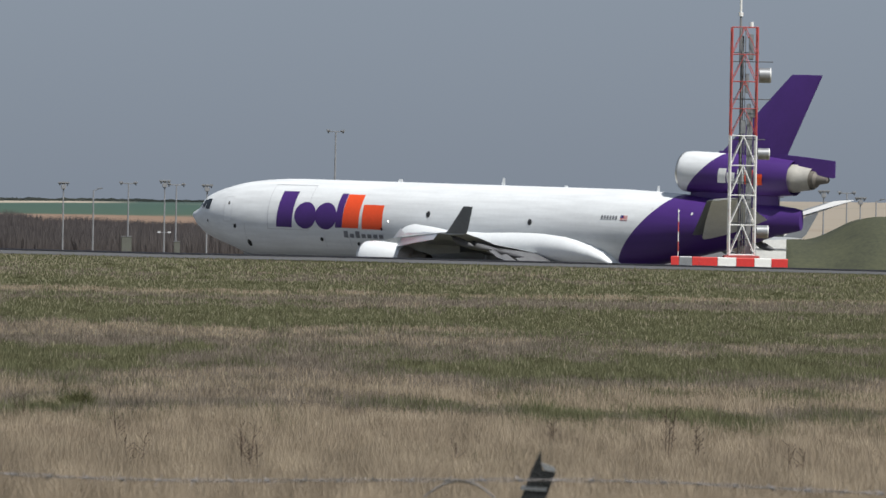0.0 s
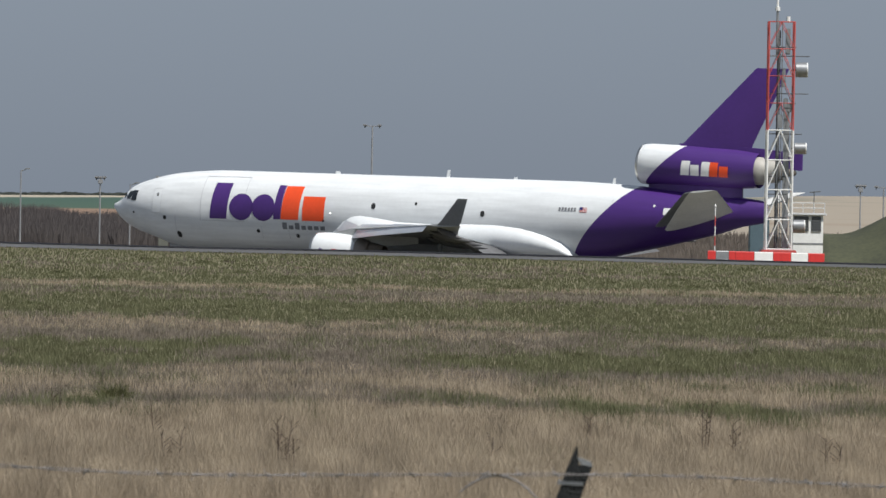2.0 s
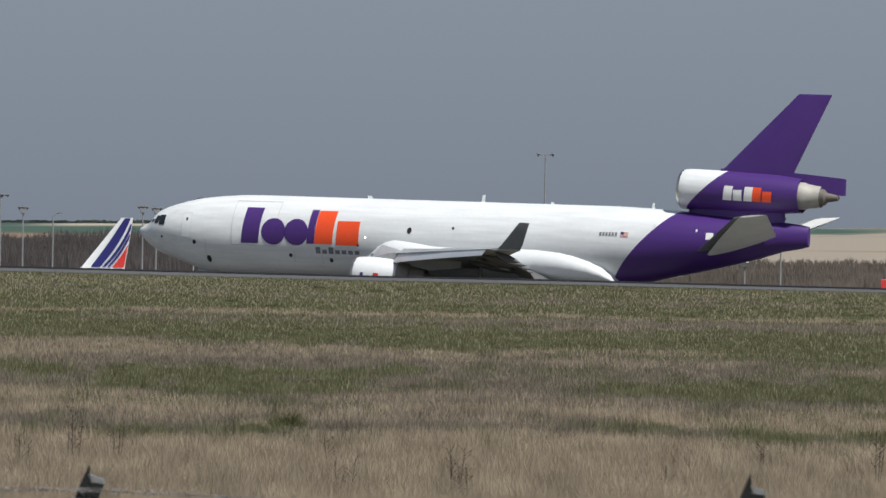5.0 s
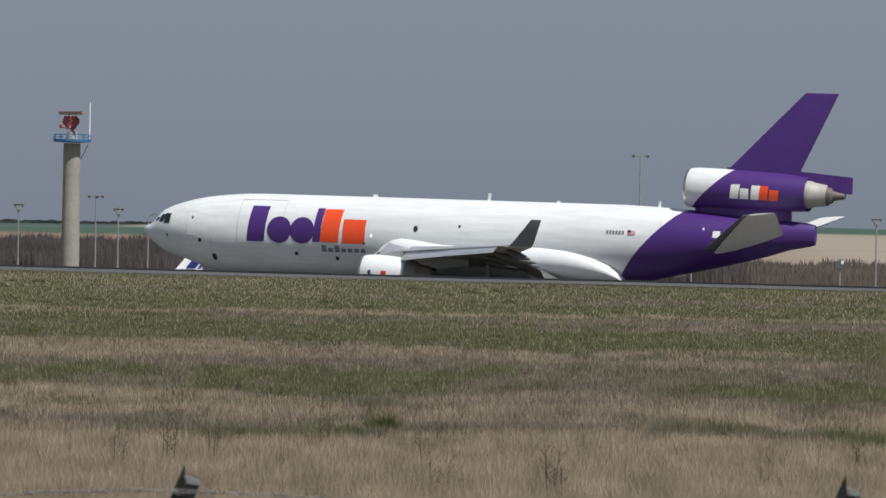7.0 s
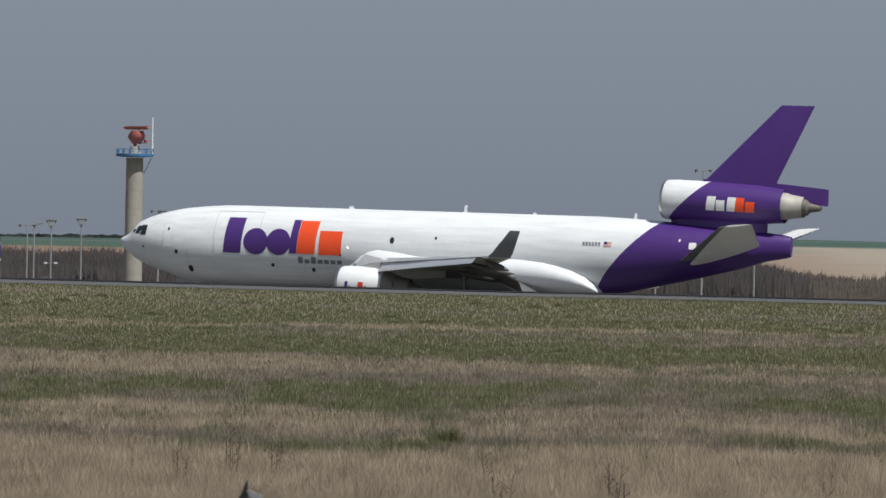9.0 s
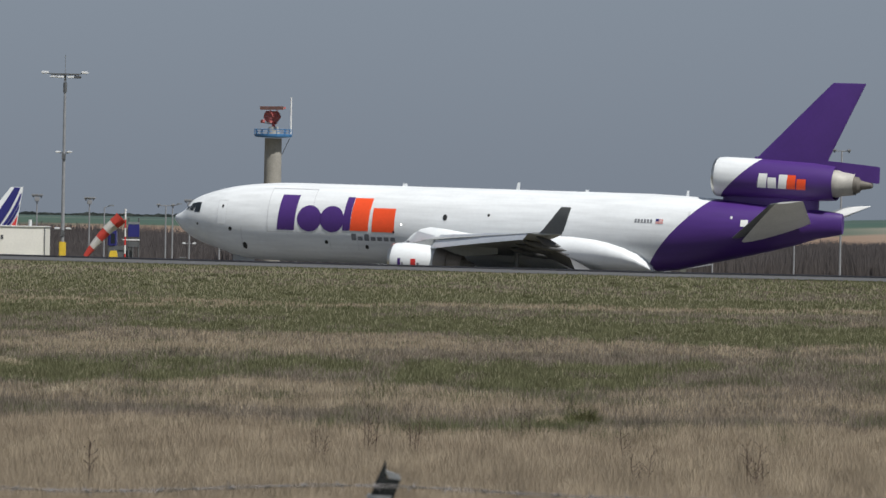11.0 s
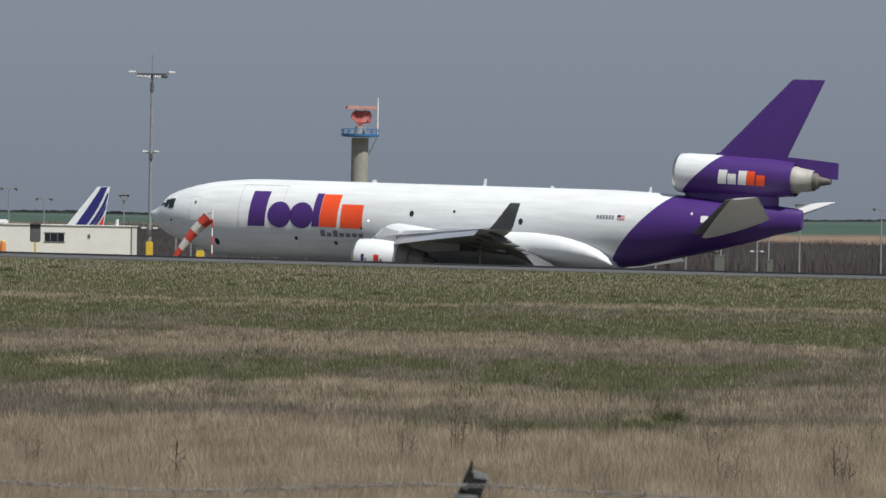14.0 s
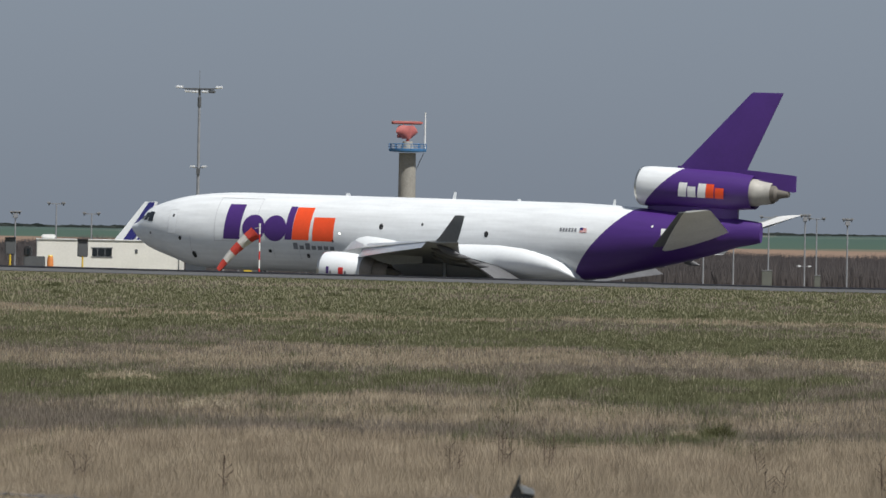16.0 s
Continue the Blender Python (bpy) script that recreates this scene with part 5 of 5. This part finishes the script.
for i in range(90):
    d, big = float(rng.uniform(150, 430)), float(rng.uniform(0.5, 1.2))
    cx, n, wide = d * float(rng.uniform(-0.08, 0.072)), int(40 + 50 * big), (0.12 + d * 0.0006) * big
    r, a = np.sqrt(rng.uniform(0, 1, n)), rng.uniform(0, 2 * np.pi, n)
    high = (0.10 + d * 0.0003 * big) * rng.uniform(0.4, 1.0, n) * (1.15 - 0.6 * r)
    spots.append(np.stack([cx + wide * r * np.cos(a), d + wide * r * np.sin(a), np.full(n, ground_z(cx, d) - 0.02), high, (0.012 + d * 0.00005) * rng.uniform(0.6, 1.3, n)], 1))
spots = np.concatenate(spots)
blades("green_clumps", spots[:, :3], spots[:, 3], spots[:, 4], rng.uniform(0.3, 1.1, len(spots)), M_CLUMP, rng, "deeper green grass clumps in the meadow", "grass")


def weed_stalk(x, y, high, count, label):
    """A dead stem with side twigs and seed heads."""
    ob = thing("weed_stalk", pose(x, y, ground_z(x, y) - 0.02), label, "weed", "dead stalks in the dry grass")
    for i in range(count):
        a, h = float(rng.uniform(0, 6.28)), high * float(rng.uniform(0.65, 1.0))
        lean = float(rng.uniform(0.05, 0.3))
        bm = bmesh.new()
        top = Vector((lean * h * math.cos(a), lean * h * math.sin(a), h))
        bar(bm, (0.05 * math.cos(a), 0.05 * math.sin(a), 0), top, 0.006, 0.003, 5)
        for k in range(7):
            u = 0.45 + 0.08 * k
            q = top * u
            b2 = float(rng.uniform(0, 6.28))
            end = q + Vector((0.07 * math.cos(b2), 0.07 * math.sin(b2), 0.06))
            bar(bm, q, end, 0.003, 0.002, 4)
            bmesh.ops.create_icosphere(bm, subdivisions=1, radius=0.007, matrix=Matrix.Translation(end))
        part("stem", bm, M_STALK, ob)


M_STALK = material("dead brown stalk", (0.07, 0.045, 0.032), 0.9, vary=0.2, scale=12)
for x, y, h, n in ((0.86, 92.0, 0.62, 3), (-0.2, 90.0, 0.5, 2), (-3.1, 101.0, 0.72, 4), (-2.7, 103.0, 0.6, 3), (-3.55, 99.0, 0.5, 2), (5.15, 97.0, 0.8, 3), (5.45, 96.5, 0.55, 2), (0.9, 88.5, 0.5, 2),
                   (-7.0, 93.0, 0.55, 2), (2.9, 92.0, 0.45, 1), (4.3, 104.0, 0.5, 2), (-0.35, 100.0, 0.5, 1), (-5.3, 89.0, 0.55, 2), (6.0, 90.0, 0.6, 2), (-1.6, 112.0, 0.5, 2)):
    weed_stalk(x, y, h, n, "dead brown weed stalk among dry grass")


# ---- the near fence ----
def fence_post(x, y):
    """A leaning post with a notched top; its foot lies to the west of its head."""
    z = ground_z(x, y)
    ob = thing("fence_post", pose(x - 0.52, y, z - 0.05), "leaning tarred fence post with notched top", "fence post", "posts of the wire fence")
    h, w, t = 1.52, 0.055, 0.05
    lean = 0.34
    pts = [(-w, 0), (w, 0), (w + lean * h, h - 0.035), (-w * 0.1 + lean * h, h - 0.03), (-w * 0.6 + lean * (h + 0.06), h + 0.055), (-w + lean * h, h - 0.045)]
    part("shaft", plate([(a, b, 1) for a, b in pts], t), M_POST, ob, smooth=False)
    part("cap_edge", loft(bmesh.new(), [[(a, s * (t + 0.004), b) for a, b in ((w * 0.1 + lean * h, h - 0.028), (w + lean * h, h - 0.036), (w + lean * h - 0.004, h - 0.016), (-w * 0.3 + lean * h, h + 0.008))] for s in (-1, 1)]),
         M_STEEL, ob, "pale worn top edge", False)
    part("wire_band", loft(bmesh.new(), [[(a, s * (t + 0.006), b) for a, b in ((-w + lean * (h - 0.125), h - 0.118), (w + lean * (h - 0.12), h - 0.122), (w + lean * (h - 0.11), h - 0.106), (-w + lean * (h - 0.11), h - 0.102))] for s in (-1, 1)]),
         M_STEEL, ob, "wire wrapped round the post", False)


for x in (-7.17, -4.2, -1.23, 1.74, 4.71, 7.68):
    fence_post(x, 43.0)


def fence_wire(z, label):
    ob = thing("barbed_wire", pose(0, 42.93, z), label, "wire", "wires of the fence")
    bm = bmesh.new()
    for ph in (0, math.pi):
        rings = []
        for i in range(241):
            x = -9 + 18 * i / 240
            sag = 0.018 * math.cos(2 * math.pi * (x + 1.23) / 2.97) + 0.006 * math.sin(x * 3.1)
            c = Vector((x, 0.006 * math.cos(9 * x + ph), sag + 0.006 * math.sin(9 * x + ph)))
            rings.append([tuple(c + Vector((0, 0.0024 * math.cos(a), 0.0024 * math.sin(a)))) for a in (0, 1.57, 3.14, 4.71)])
        loft(bm, rings)
    part("strand", bm, M_WIRE, ob)
    for i in range(110):
        x = -8.9 + 0.162 * i
        sag = 0.018 * math.cos(2 * math.pi * (x + 1.23) / 2.97) + 0.006 * math.sin(x * 3.1)
        bm = bmesh.new()
        for a in (0.7, 2.2):
            d = Vector((0.018, 0.02 * math.cos(a + i), 0.024 * math.sin(a + i * 1.7)))
            bar(bm, Vector((x, 0, sag)) - d, Vector((x, 0, sag)) + d, 0.0022, 0.0015, 4)
        bar(bm, (x - 0.012, 0, sag), (x + 0.012, 0, sag), 0.006, None, 6)
        part("barb", bm, M_WIRE, ob)


fence_wire(1.385, "rusty barbed wire strung between the posts")
# a loose loop of wire hangs beside the second post
ob = thing("loose_wire", pose(1.36, 42.95, 1.2), "loose loop of rusty wire hanging on the fence", "wire")
rings = []
for i in range(41):
    u = i / 40
    c = Vector((-0.16 + 0.46 * u, 0.02 * math.sin(9 * u), 0.05 + 0.165 * math.sin(math.pi * (0.12 + 0.8 * u)) - 0.16 * u * u))
    rings.append([tuple(c + Vector((0.005 * math.cos(a) * 0.3, 0.006 * math.cos(a), 0.006 * math.sin(a)))) for a in (0, 1.57, 3.14, 4.71)])
part("loop", loft(bmesh.new(), rings), M_WIRE, ob)


# ---- what moves ----
# seconds, place of the main gear, heading away from the X axis, bank to starboard (degrees)
TAXI = [
    (0, 28.98, 780.01, -3.67, 35.39, 0.00),
    (0.5, 27.21, 781.22, -3.65, 32.98, 0.01),
    (1, 25.40, 782.35, -3.63, 30.79, 0.03),
    (1.5, 23.56, 783.41, -3.61, 28.84, 0.04),
    (2, 21.69, 784.40, -3.58, 27.25, 0.06),
    (2.5, 19.82, 785.33, -3.56, 25.95, 0.07),
    (3, 17.94, 786.23, -3.54, 24.91, 0.09),
    (3.5, 16.06, 787.08, -3.52, 24.05, 0.10),
    (4, 14.19, 787.91, -3.50, 23.34, 0.16),
    (4.5, 12.32, 788.70, -3.47, 22.76, 0.21),
    (5, 10.45, 789.47, -3.44, 22.26, 0.27),
    (5.5, 8.60, 790.22, -3.42, 21.82, 0.33),
    (6, 6.75, 790.96, -3.39, 21.44, 0.39),
    (6.5, 4.92, 791.67, -3.36, 21.10, 0.44),
    (7, 3.10, 792.37, -3.33, 20.78, 0.50),
    (7.5, 1.28, 793.05, -3.31, 20.49, 0.54),
    (8, -0.52, 793.72, -3.28, 20.23, 0.57),
    (8.5, -2.31, 794.37, -3.25, 20.00, 0.61),
    (9, -4.09, 795.02, -3.21, 19.80, 0.65),
    (9.5, -5.90, 795.65, -3.18, 19.64, 0.69),
    (10, -7.69, 796.28, -3.15, 19.54, 0.73),
    (10.5, -9.47, 796.90, -3.12, 19.49, 0.76),
    (11, -11.25, 797.52, -3.08, 19.51, 0.80),
    (11.5, -12.98, 798.13, -3.05, 19.61, 0.80),
    (12, -14.68, 798.75, -3.02, 19.79, 0.80),
    (12.5, -16.38, 799.37, -3.00, 20.07, 0.80),
    (13, -18.06, 800.00, -2.99, 20.46, 0.80),
    (13.5, -19.74, 800.64, -2.98, 20.95, 0.80),
    (14, -21.40, 801.30, -2.96, 21.55, 0.80),
    (14.5, -23.06, 801.97, -2.94, 22.27, 0.80),
    (15, -24.74, 802.67, -2.93, 23.08, 0.80),
    (15.5, -26.40, 803.40, -2.92, 23.99, 0.80),
    (16, -28.07, 804.16, -2.90, 24.99, 0.80),
]


def jet_pose(x, y, z, a, bank):
    return pose(x, y, z, 0, 0, -a) @ pose(0, 0, 0, 0, 0.8, 0) @ pose(0, 0, 0, -bank, 0, 0) @ Matrix.Translation((-32.0, 0, 0))


def motions():
    walk(jet, [(t, jet_pose(x, y, z, a, bank)) for t, x, y, z, a, bank in TAXI])
    # one turn in four seconds, clockwise from above; it looks at the camera at 10.45 s
    turns = [(t * 0.5, -90.0 * (t * 0.5 - 10.45)) for t in range(33)]
    walk(radar, [(t, pose(*RADAR_AT, 0, 0, a)) for t, a in turns])
    # the sock sways a little in the weak wind
    sway = [(0, 0), (2, 3), (4, -2), (6, 2), (8, -1), (10.5, 0), (11.5, 2), (12.5, 0), (13.5, -2), (14.5, -1.5), (15.3, 1), (16, 3)]
    walk(windsock, [(t, pose(-39.65, 700.0, 2.55, 0, a, 0)) for t, a in sway])


motions()
